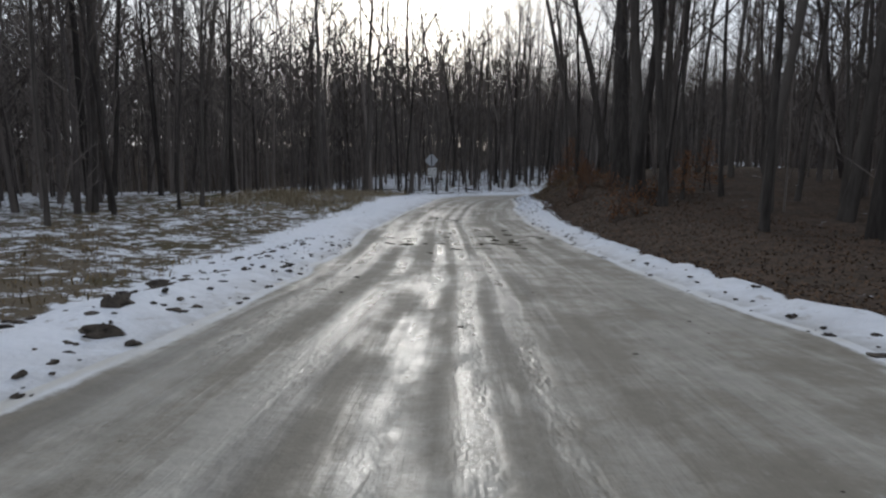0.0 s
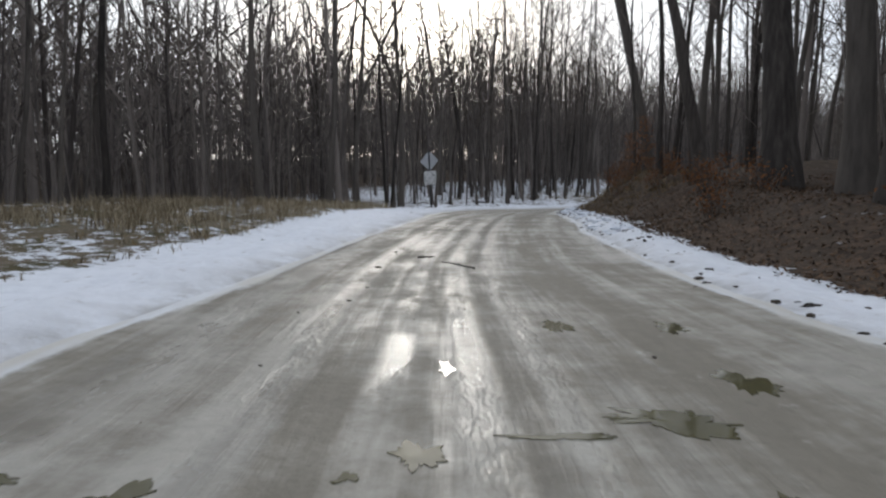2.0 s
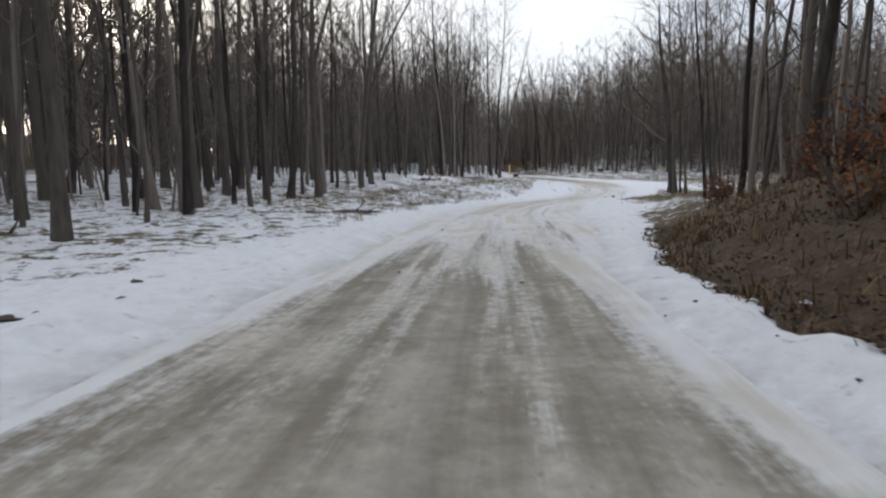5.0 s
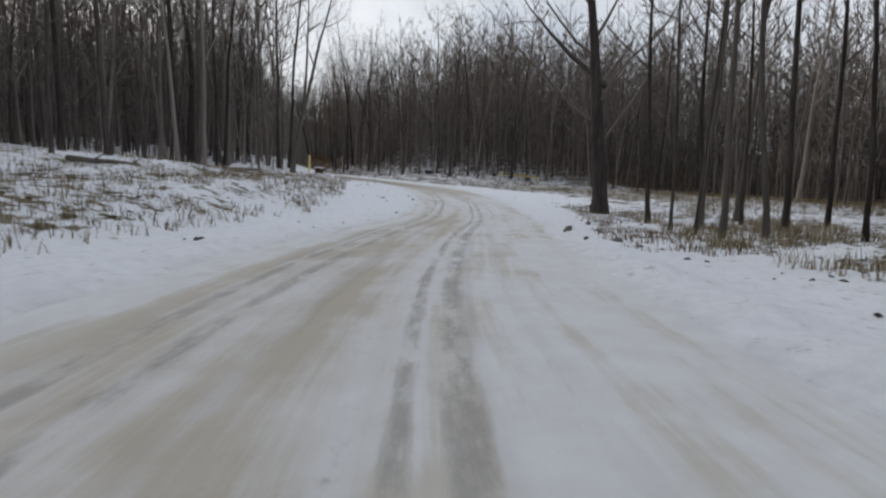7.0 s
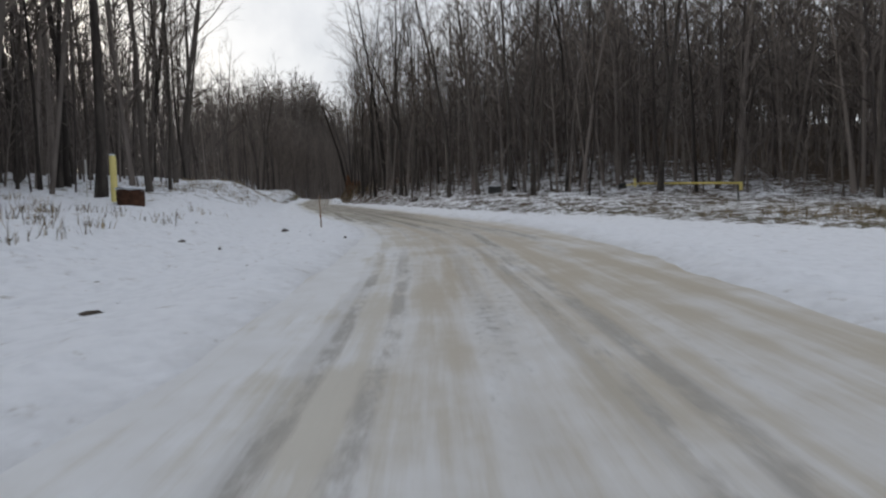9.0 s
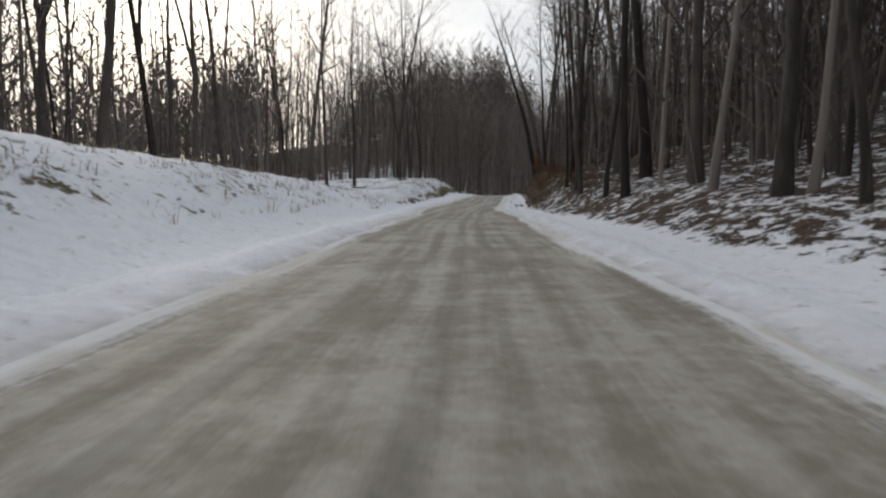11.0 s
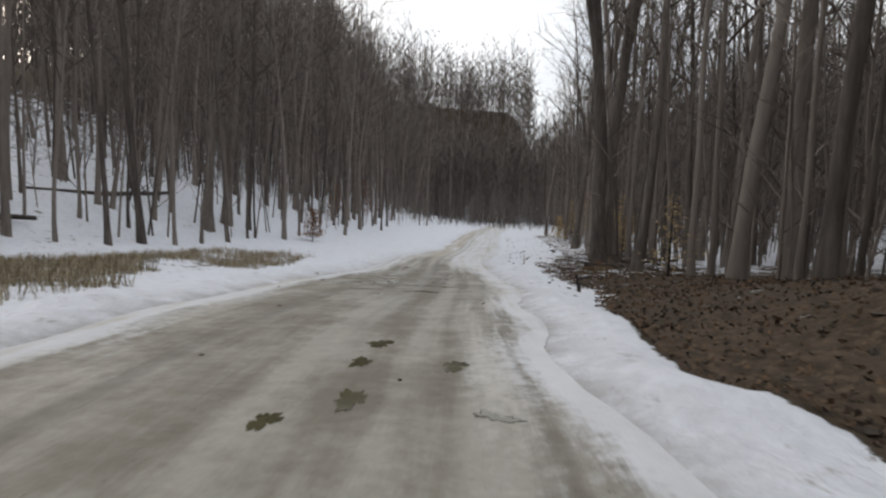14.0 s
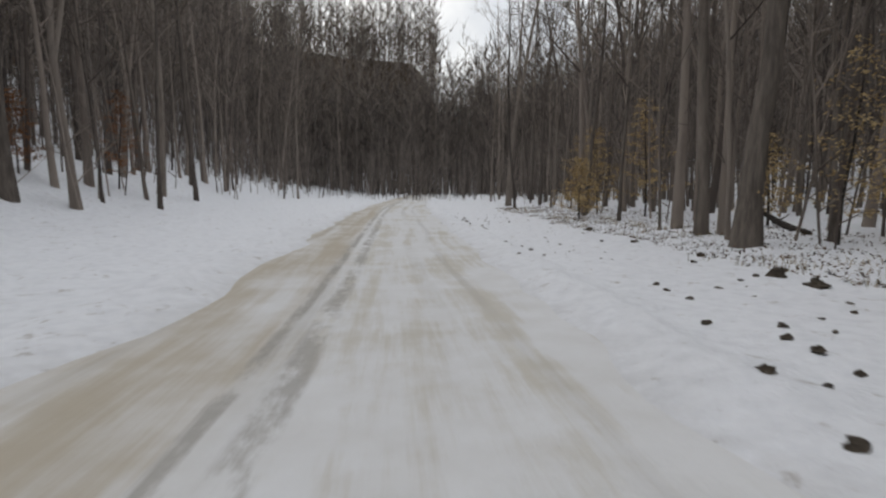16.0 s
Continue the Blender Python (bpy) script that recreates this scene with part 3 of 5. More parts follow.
def covers(s, u, inside):
    left, right = along("left", s), along("right", s)
    if inside:
        edge = np.minimum(u - left, right - u)
        snow = along("road_snow", s) + np.exp(-np.maximum(edge, 0) / np.interp(s, (50, 70, 236, 246), (0.18, 0.3, 0.3, 0.5))) + 0.4 * ease((s - 259) / 8) * ease((u + 0.9) / 0.7)
        # tan dirt carried onto the packed snow, and dark wheel ruts
        dirt = ease((s - 256) / 12) * ease((u + 2.9) / 0.7) * ease((-0.8 - u) / 0.5) + 1.15 * ease((s - 112) / 16) * ease((172 - s) / 20) * ease((u + 1.2) / 1.5) * ease((4.8 - u) / 1.5) + 0.8 * ease((s - 66) / 14) * ease((112 - s) / 14) * ease((u + 2.8) / 0.6) * ease((0.2 - u) / 0.8)
        drift = np.where(s < 200, 0.3 + 1.15 * ease((s - 100) / 24), -0.72)
        rut = 0.5 + (u - drift) / 12
        return np.stack([np.clip(snow, 0, 1.2), dirt, rut, along("road_wet", s)], -1)
    out = np.where(u < left, left - u, u - right)
    is_l = u < left
    wide = np.where(is_l, along("strip_left", s), along("strip_right", s))
    rest = np.where(is_l, along("snow_left", s), along("snow_right", s))
    woods = ease((out - 14) / 10)
    rest = rest * (1 - woods) + np.where(is_l, 0.62, np.interp(s, (35, 80, 236, 250, 262, 280), (0.2, 0.52, 0.4, 0.15, 0.34, 0.68))) * woods
    rest = rest * (1 - 0.8 * ease((out - 27) / 16))
    f = ease((out - wide * 0.75) / np.maximum(wide * 0.5, 0.35))
    snow = 1.15 * (1 - f) + rest * f
    turf = np.interp(s, (202, 207, 216, 222, 234, 239), (0, 0.5, 0.55, 0.95, 0.95, 0)) * is_l * np.exp(-(((out - 1.9 - 0.2 * np.sin(s * 0.9)) / 0.32) ** 2))
    snow = snow - 0.85 * turf
    leaf = np.where(is_l, along("leaf_left", s), along("leaf_right", s))
    leaf = leaf * (1 - woods) + 0.9 * woods
    soil = 0.75 * np.exp(-np.maximum(out, 0) / 0.35) * (1 - 0.75 * along("road_snow", s))
    return np.stack([snow, leaf, 1 - np.clip(leaf, 0, 1), soil], -1)


def sheet(name, columns, inside, mat, label, category, field=None):
    """A strip of ground: a grid of stations by offsets, with its covers and plan."""
    verts, faces, cov, plan = [], [], [], []
    for u, lines, drop in columns:
        s = np.repeat(lines[:, None], u.shape[1], 1)
        xy = spot(s, u)
        z = height(s, u) - drop
        base = sum(len(v) for v in verts)
        m, k = s.shape
        verts.append(np.concatenate([xy, z[..., None]], -1).reshape(-1, 3))
        cov.append(covers(s, u, inside).reshape(-1, 4))
        plan.append(np.stack([u, s], -1).reshape(-1, 2))
        i = (np.arange(m - 1)[:, None] * k + np.arange(k - 1)[None]).ravel() + base
        faces.append(np.stack([i, i + 1, i + 1 + k, i + k], 1))
    if field is not None:
        base = sum(len(v) for v in verts)
        verts.append(field[0])
        faces.append(field[1] + base)
        cov.append(field[2])
        plan.append(field[3])
        # the far ground, out to the horizon, just under the near sheet's rim
        base = sum(len(v) for v in verts)
        verts.append(np.array([(-1800, -1700, -2.5), (2000, -1700, -2.5), (2000, 2000, -2.5), (-1800, 2000, -2.5)], float))
        cov.append(np.tile([0.55, 0.9, 0.1, 0.0], (4, 1)))
        plan.append(np.zeros((4, 2)))
        faces.append(np.array([[base, base + 1, base + 2, base + 3]]))
    verts, faces, cov, plan = np.concatenate(verts), np.concatenate(faces), np.concatenate(cov), np.concatenate(plan)
    me = bpy.data.meshes.new(name)
    me.from_pydata(verts.tolist(), [], faces.tolist())
    me.polygons.foreach_set("use_smooth", [True] * len(me.polygons))
    layer = me.color_attributes.new("cover", "FLOAT_COLOR", "POINT")
    layer.data.foreach_set("color", np.clip(cov, 0, 2).astype(np.float32).ravel())
    uv = me.uv_layers.new(name="plan")
    index = np.zeros(len(me.loops), np.int32)
    me.loops.foreach_get("vertex_index", index)
    uv.data.foreach_set("uv", plan[index].astype(np.float32).ravel())
    me.materials.append(mat)
    me.update()
    return tagged(new(name, me), label, category, "", "structure")


rows = S[(S > -14) & (S < 396)]
edge_l, edge_r = along("left", rows)[:, None], along("right", rows)[:, None]
lanes = np.linspace(0, 1, 29)[None]
sheet("road", [(edge_l + (edge_r - edge_l) * lanes, rows, 0.0)], True, MAT_ROAD, "unpaved forest road covered in grey-brown slush and packed snow", "road")
steps = np.r_[0, np.cumsum(np.r_[np.full(24, 0.2), np.full(14, 0.4), np.full(4, 0.9)])][None]
steps = np.broadcast_to(steps, (len(rows), steps.shape[1]))


def far_field(step=2.8, margin=170.0):
    """The ground beyond the roadside, as a grid whose heights follow from the nearest place on the road."""
    line = C[::4, :2]
    low, high = line.min(0) - margin, line.max(0) + margin
    gx, gy = np.meshgrid(np.arange(low[0], high[0], step), np.arange(low[1], high[1], step))
    s, u = np.zeros(gx.shape), np.zeros(gx.shape)
    for i in range(len(gx)):
        xy = np.stack([gx[i], gy[i]], 1)
        d = ((xy[:, None] - line[None]) ** 2).sum(2)
        k = d.argmin(1)
        s[i] = S[::4][k]
        u[i] = np.sign(((xy - line[k]) * N1[::4][k]).sum(1) + 1e-6) * np.sqrt(d.min(1))
    z = height(s, u)
    out = np.maximum(np.where(u < 0, along("left", s) - u, u - along("right", s)), 0)
    soft = z.copy()
    for _ in range(6):
        p = np.pad(soft, 1, mode="edge")
        soft = (p[:-2, 1:-1] + p[2:, 1:-1] + p[1:-1, :-2] + p[1:-1, 2:] + p[1:-1, 1:-1]) / 5
    z = z + (soft - z) * ease((out - 14) / 8)
    rim = ease((out - 118) / 45)
    z = z * (1 - rim) - 2.45 * rim - 0.3 * ease((14.5 - out) / 2.5)
    m, k = gx.shape
    i = (np.arange(m - 1)[:, None] * k + np.arange(k - 1)[None]).ravel()
    faces = np.stack([i, i + 1, i + 1 + k, i + k], 1)
    inner = out.ravel()
    faces = faces[inner[faces].max(1) > 8.0]
    return np.stack([gx, gy, z], -1).reshape(-1, 3), faces, covers(s, u, False).reshape(-1, 4), np.stack([u, s], -1).reshape(-1, 2)


sheet("ground", [(edge_l - steps[:, ::-1], rows, 0.0), (edge_r + steps, rows, 0.0)], False, MAT_GROUND, "forest floor with patchy snow, brown leaf litter and dry grass", "ground", far_field())


# ---- trees ----
def bend(rng, start, way, length, count, wobble, lift=0.0):
    """A wandering line from start along way."""
    pts, p, w = [np.array(start, float)], np.array(start, float), np.array(way, float)
    for _ in range(count):
        w = w + rng.normal(0, wobble, 3) + np.array([0, 0, lift])
        w /= np.linalg.norm(w)
        p = p + w * length / count
        pts.append(p.copy())
    return np.array(pts)


def side_way(rng, axis, open_angle, turn):
    ref = np.array([1.0, 0, 0]) if abs(axis[0]) < 0.8 else np.array([0, 1.0, 0])
    a = np.cross(axis, ref)
    a /= np.linalg.norm(a)
    b = np.cross(axis, a)
    return axis * math.cos(open_angle) + (a * math.cos(turn) + b * math.sin(turn)) * math.sin(open_angle)


def grow(seed, tall, radius, detail, first_limb=0.42, lean=(0.0, 0.0), fork=0.0, spread=1.0, twig=1.0):
    """A bare winter tree as two builds: the trunk and the crown."""
    rng = np.random.default_rng(seed)
    trunk, crown = Build(), Build()
    segs, sides = ((14, 10), (7, 6), (5, 4))[detail]
    limbs, twigs, twiglets = ((13, 5, 5), (8, 4, 5), (8, 4, 0))[detail]
    line = bend(rng, (0, 0, -0.35), (lean[0], lean[1], 1), tall, segs, 0.035)
    t = np.linspace(0, 1, segs + 1)
    radii = radius * (1 - t) ** 0.8 * 0.92 + 0.012
    radii[0] *= 1.5
    radii[1] *= 1.05
    stems = [(line, radii)]
    trunk.tube(line, radii, sides)
    if fork:
        k = max(1, int(segs * fork))
        way = line[k + 1] - line[k]
        way /= np.linalg.norm(way)
        second = bend(rng, line[k], side_way(rng, way, 0.22, rng.uniform(0, 6.28)), tall * (1 - fork) * 0.95, segs - k, 0.04, 0.02)
        r2 = np.linspace(radii[k] * 0.85, 0.012, len(second))
        trunk.tube(second, r2, sides)
        stems.append((second, r2))
    turn = rng.uniform(0, 6.28)
    for n in range(limbs):
        line, radii = stems[n % len(stems)]
        f = first_limb + (0.97 - first_limb) * (n + rng.uniform(0, 0.9)) / limbs
        i = f * (len(line) - 1)
        k = min(int(i), len(line) - 2)
        p = line[k] + (line[k + 1] - line[k]) * (i - k)
        r = radii[k] + (radii[k + 1] - radii[k]) * (i - k)
        way = line[k + 1] - line[k]
        way /= np.linalg.norm(way)
        turn += 2.4 + rng.uniform(-0.5, 0.5)
        length = tall * (0.10 + 0.16 * (1 - f)) * rng.uniform(0.75, 1.35) * spread
        steps = (5, 2, 2)[detail]
        limb = bend(rng, p, side_way(rng, way, rng.uniform(0.55, 1.05), turn), length, steps, 0.09, 0.09)
        thick = min(r * 0.6, 0.015 + length * 0.014)
        crown.tube(limb, np.linspace(thick, 0.008 * twig, steps + 1), (3, 3, 3)[detail])
        for m in range(twigs):
            j = (m + 1) / (twigs + 0.3) * steps
            q = min(int(j), steps - 1)
            at = limb[q] + (limb[q + 1] - limb[q]) * (j - q)
            out = limb[q + 1] - limb[q]
            out /= np.linalg.norm(out)
            size = length * rng.uniform(0.28, 0.55)
            small = bend(rng, at, side_way(rng, out, rng.uniform(0.4, 0.9), rng.uniform(0, 6.28)), size, (2, 1, 1)[detail], 0.12, 0.1)
            crown.tube(small, np.linspace(0.013 * twig, 0.006 * twig, len(small)), 3)
            for _ in range(twiglets):
                j = rng.uniform(0.25, 1.0) * (len(small) - 1)
                q = min(int(j), len(small) - 2)
                at2 = small[q] + (small[q + 1] - small[q]) * (j - q)
                o2 = small[q + 1] - small[q]
                o2 /= np.linalg.norm(o2)
                tip = at2 + side_way(rng, o2, rng.uniform(0.4, 0.9), rng.uniform(0, 6.28)) * size * rng.uniform(0.4, 0.8)
                crown.spike(at2, tip, 0.009 * twig, rng)
    return trunk, crown


def tree_meshes(seed, tall, radius, **more):
    trunk, crown = grow(seed, tall, radius, 0, **more)
    return trunk.mesh("trunk", MAT_BARK), crown.mesh("crown", MAT_TWIG)


def plant(name, meshes, x, y, label, group="", turn=0.0, size=1.0):
    tree = thing(name, label, "tree", (x, y, on_ground(x, y)), turn, group)
    tree.scale = (size, size, size)
    trunk = part("trunk", meshes[0], MAT_BARK, tree)
    part("crown", meshes[1], MAT_TWIG, tree)
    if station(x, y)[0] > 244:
        # beeches along the last stretch: side light is put into their lighter bark colour
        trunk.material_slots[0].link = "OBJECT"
        trunk.material_slots[0].material = MAT_BEECH_LIT
    return tree


WOODS_LEFT = [9, 9, 9, 9, 10, 9, 6, 5, 6, 7, 8.5, 10.5, 13, 15, 13.5, 10.5, 8, 10, 12.5, 11, 9, 9, 7.5, 9, 9.5, 9.5, 9.5, 8]
WOODS_RIGHT = [6, 6, 5.5, 5.2, 4.6, 4.2, 3.4, 3.4, 4, 5, 5, 6, 13, 22, 27, 27, 16, 6, 3.6, 4, 4, 4, 3.6, 3.6, 4.6, 5, 6, 6]
sow = np.random.default_rng(11)

# Single trees that stand out
OAK = tree_meshes(1, 19.0, 0.42, first_limb=0.16, spread=1.5)
oak = plant("roadside_tree", OAK, 52.05, 81.1, "large bare roadside tree with a low spreading limb in snowy grass", size=1.0, turn=0)
limb_rng = np.random.default_rng(9)
west = -N1[int((96 + S0) / STEP)]
low_limb = Build()
main_limb = bend(limb_rng, (0, 0, 6.6), (west[0] * 0.9, west[1] * 0.9, 0.85), 6.5, 8, 0.05, 0.03)
low_limb.tube(main_limb, np.linspace(0.17, 0.02, 9), 8)
for k in (3, 4, 5, 6, 7):
    twig_line = bend(limb_rng, main_limb[k], side_way(limb_rng, np.array([west[0], west[1], 0.2]), 0.7, limb_rng.uniform(0, 6.28)), 2.4, 5, 0.1, 0.05)
    low_limb.tube(twig_line, np.linspace(0.03, 0.006, 6), 4)
    for n in range(8):
        at = twig_line[1 + n % 5]
        low_limb.spike(at, at + limb_rng.normal(0, 0.45, 3), 0.008, limb_rng)
part("limb", low_limb, MAT_BARK, oak, "thick low limb reaching over the road")
LEAN_A = tree_meshes(2, 23.0, 0.27, lean=(-0.10, 0.02), fork=0.3)
LEAN_B = tree_meshes(3, 24.0, 0.33, lean=(-0.05, 0.02), fork=0.42)
THICK = tree_meshes(6, 24.0, 0.50, lean=(-0.05, 0.0), fork=0.45)
STOUT = tree_meshes(7, 23.0, 0.34, lean=(-0.02, 0.01), first_limb=0.3)
LEAN_C = tree_meshes(5, 23.0, 0.34, lean=(-0.17, 0.11), first_limb=0.4)
TALL = [tree_meshes(20 + k, 20.0 + 1.5 * (k % 4), 0.125 + 0.025 * (k % 4), first_limb=0.38 + 0.04 * (k % 3), lean=(0.03 * (k % 3 - 1), 0.02 * (k % 2)), fork=(0.0, 0.0, 0.35, 0.0, 0.5)[k % 5]) for k in range(9)]
SLIM = [tree_meshes(40 + k, 13.0 + 1.5 * k, 0.055 + 0.010 * k, first_limb=0.36, lean=(0.04 * (k - 1), 0.03)) for k in range(4)]
for name_k, mesh_k, x, y, size, turn, label in (
    (0, THICK, 9.7, 31.0, 1.0, 0, "very thick old bare tree standing on a leafy bank"),
    (1, STOUT, 9.5, 27.6, 1.0, 20, "thick bare tree standing on a leafy bank"),
    (3, LEAN_C, 11.6, 40.2, 0.95, -12, "thick dark tree leaning over a brown brushy bank"),
    (2, LEAN_A, 10.2, 43.2, 1.0, 10, "bare forked tree leaning over a brown brushy bank"),
    (3, LEAN_C, 121.35, 196.6, 1.0, 0, "thick dark tree leaning at the top of a roadside bank"),
    (4, LEAN_C, 121.95, 196.1, 0.92, 8, "thick dark tree with roots over a roadside bank"),
    (6, STOUT, 152.0, 222.3, 0.95, 80, "thick grey-brown tree at the edge of the snowy verge"),
    (6, STOUT, 130.7, 234.0, 0.9, 200, "thick dark tree on a snowy wooded slope"),
    (6, STOUT, 148.2, 249.4, 0.85, 300, "thick dark tree on a snowy wooded slope"),
    (6, STOUT, 118.8, 222.0, 0.8, 30, "dark tree at the foot of a snowy wooded slope"),
    (6, STOUT, 128.8, 231.4, 0.8, 120, "dark tree at the foot of a snowy wooded slope"),
    (6, STOUT, 55.7, 135.0, 0.85, 10, "thick dark tree on a snowy grass slope"),
    (6, STOUT, 52.4, 143.4, 0.95, 70, "thick dark tree on a snowy grass slope"),
    (6, STOUT, 52.6, 121.5, 0.8, 140, "thick dark tree on a snowy grass slope"),
    (6, STOUT, 48.0, 117.5, 0.9, 250, "thick dark tree on a snowy grass slope"),
    (5, LEAN_B, 156.8, 227.1, 0.85, 60, "thick grey tree at the edge of the snowy verge"),
    (7, LEAN_A, 56.9, 115.0, 0.9, 150, "bare forked tree on a snowy grass slope"),
):
    plant(("thick_tree", "thick_tree", "forked_tree", "leaning_tree", "leaning_tree", "leaning_tree", "stout_tree", "forked_tree")[name_k], mesh_k, x, y, label, "", turn, size)

for x, y, size, turn in ((142.7, 215.5, 1.1, -23), (139.4, 213.5, 1.0, 150)):
    plant("leaning_tree", LEAN_B, x, y, "thick grey-brown tree beside a brush pile at the wood's edge", "", turn, size)
taken = [(52.05, 81.1), (9.7, 31.0), (9.5, 27.6), (11.6, 40.2), (10.2, 43.2), (152.0, 222.3), (130.7, 234.0), (148.2, 249.4), (118.8, 222.0), (128.8, 231.4), (121.35, 196.6), (121.95, 196.1), (156.2, 226.9), (56.9, 115.0), (-2.2, 52.5), (-1.5, 53.1), (-2.0, 54.6)]
# the edge of the wood, tree by tree: (station from, to, side, count, depth of the belt)
BELTS = ((-2, 48, 1, 40, 10), (62, 90, -1, 34, 14), (4, 50, -1, 34, 14), (44, 76, -1, 38, 16), (44, 60, 1, 14, 6), (56, 84, 1, 20, 12), (91, 101, 2, 8, 5), (80, 140, -1, 36, 14), (140, 196, -1, 30, 10), (130, 190, 1, 20, 12), (160, 204, 1, 14, 4), (192, 240, 1, 26, 9), (195, 236, -1, 14, 10), (236, 300, -1, 34, 10), (236, 310, 1, 40, 10), (244, 276, -1, 16, 4), (247, 276, 1, 14, 4), (272, 336, -1, 15, 5), (276, 336, 1, 16, 5))
for x, y, k in ((40.7, 72.7, 3), (43.8, 74.0, 1), (43.9, 75.0, 0), (49.9, 71.0, 3), (40.6, 71.6, 2)):
    taken.append((x, y))
    plant("slim_tree", SLIM[k], x, y, "slender bare tree standing in snowy grass beside the road", "trees along the road", 60.0 * k, 1.0)
for s_from, s_to, side, count, deep in BELTS:
    for n in range(count):
        for _ in range(12):
            s = s_from + (s_to - s_from) * sow.uniform()
            start = 4.0 if side == 2 else np.interp(s, STATIONS, WOODS_LEFT if side < 0 else WOODS_RIGHT)
            edge = along("left", s) if side < 0 else along("right", s)
            u = float(edge + np.sign(side) * (start + deep * sow.uniform() ** 1.3))
            x, y = (float(v) for v in spot(s, u))
            if all((x - a) ** 2 + (y - b) ** 2 > 1.7 for a, b in taken):
                break
        taken.append((x, y))
        slim = sow.uniform() < (1.0 if side == 2 else 0.66 if s > 240 else 0.8 if side < 0 and 40 < s < 66 else 0.45)
        kind = SLIM[sow.integers(len(SLIM))] if slim else TALL[sow.integers(len(TALL))]
        plant("slim_tree" if slim else "forest_tree", kind, x, y, "slender bare young tree at the edge of the wood" if slim else "tall bare grey-brown tree at the edge of the wood", "trees along the road", float(sow.uniform(0, 360)), float(sow.uniform(0.85, 1.2)) * (1.15 if (side < 0 and 66 < s < 100) or 136 < s < 204 else 1.0))


def scatter(name, kinds, places, sizes, turns, mat, label, category, lean=0.0):
    """Many copies of a few builds, joined into one object."""
    verts, quads, base = [], [], 0
    for n, (x, y, z) in enumerate(places):
        v, f = kinds[n % len(kinds)]
        a, k = turns[n], sizes[n]
        c, d = math.cos(a) * k, math.sin(a) * k
        w = np.empty_like(v)
        w[:, 0], w[:, 1], w[:, 2] = v[:, 0] * c - v[:, 1] * d + x, v[:, 0] * d + v[:, 1] * c + y, v[:, 2] * k + z
        if lean:
            w[:, 0] += (w[:, 2] - z) * lean * math.sin(n * 12.9898)
            w[:, 1] += (w[:, 2] - z) * lean * math.cos(n * 78.233)
        verts.append(w)
        quads.append(f + base)
        base += len(v)
    verts, quads = np.concatenate(verts), np.concatenate(quads)
    me = bpy.data.meshes.new(name)
    me.vertices.add(len(verts))
    me.vertices.foreach_set("co", verts.astype(np.float32).ravel())
    side = quads.shape[1]
    me.loops.add(len(quads) * side)
    me.loops.foreach_set("vertex_index", quads.astype(np.int32).ravel())
    me.polygons.add(len(quads))
    me.polygons.foreach_set("loop_start", (np.arange(len(quads)) * side).astype(np.int32))
    me.polygons.foreach_set("use_smooth", np.ones(len(quads), bool))
    me.materials.append(mat)
    me.update(calc_edges=True)
    return tagged(new(name, me), label, category, "", "stuff")


def arrays(*builds):
    """All faces as triangles."""
    verts, faces, base = [], [], 0
    for b in builds:
        verts += b.verts
        for f in b.faces:
            faces += [(f[0] + base, f[k] + base, f[k + 1] + base) for k in range(1, len(f) - 1)]
        base = len(verts)
    return np.array(verts, float), np.array(faces, int)


def sketch_tree(seed, tall, radius, limbs, twigs, low, width, reach, sides=3):
    """A simple bare tree for the depth of the wood: a tapered trunk, limbs and fans of twigs."""
    rng = np.random.default_rng(seed)
    out = Build()
    line = bend(rng, (0, 0, -0.4), (0, 0, 1), tall, 3, 0.04)
    out.tube(line, np.linspace(radius, 0.02, 4), sides)
    for n in range(limbs):
        f = low + (0.97 - low) * (n + rng.uniform()) / limbs
        k = min(int(f * 3), 2)
        p = line[k] + (line[k + 1] - line[k]) * (f * 3 - k)
        a = n * 2.4 + rng.uniform(-0.6, 0.6)
        size = tall * reach * (1.15 - 0.75 * f) * rng.uniform(0.7, 1.3)
        way = np.array([math.cos(a), math.sin(a), rng.uniform(0.6, 1.7)])
        tip = p + way / np.linalg.norm(way) * size
        out.spike(p, tip, width, rng)
        for _ in range(twigs):
            at = p + (tip - p) * rng.uniform(0.2, 0.95)
            end = at + (np.array([math.cos(a) * 0.7, math.sin(a) * 0.7, 1.0]) + rng.normal(0, 0.5, 3)) * size * rng.uniform(0.25, 0.55)
            out.spike(at, end, width * 0.6, rng)
    return out


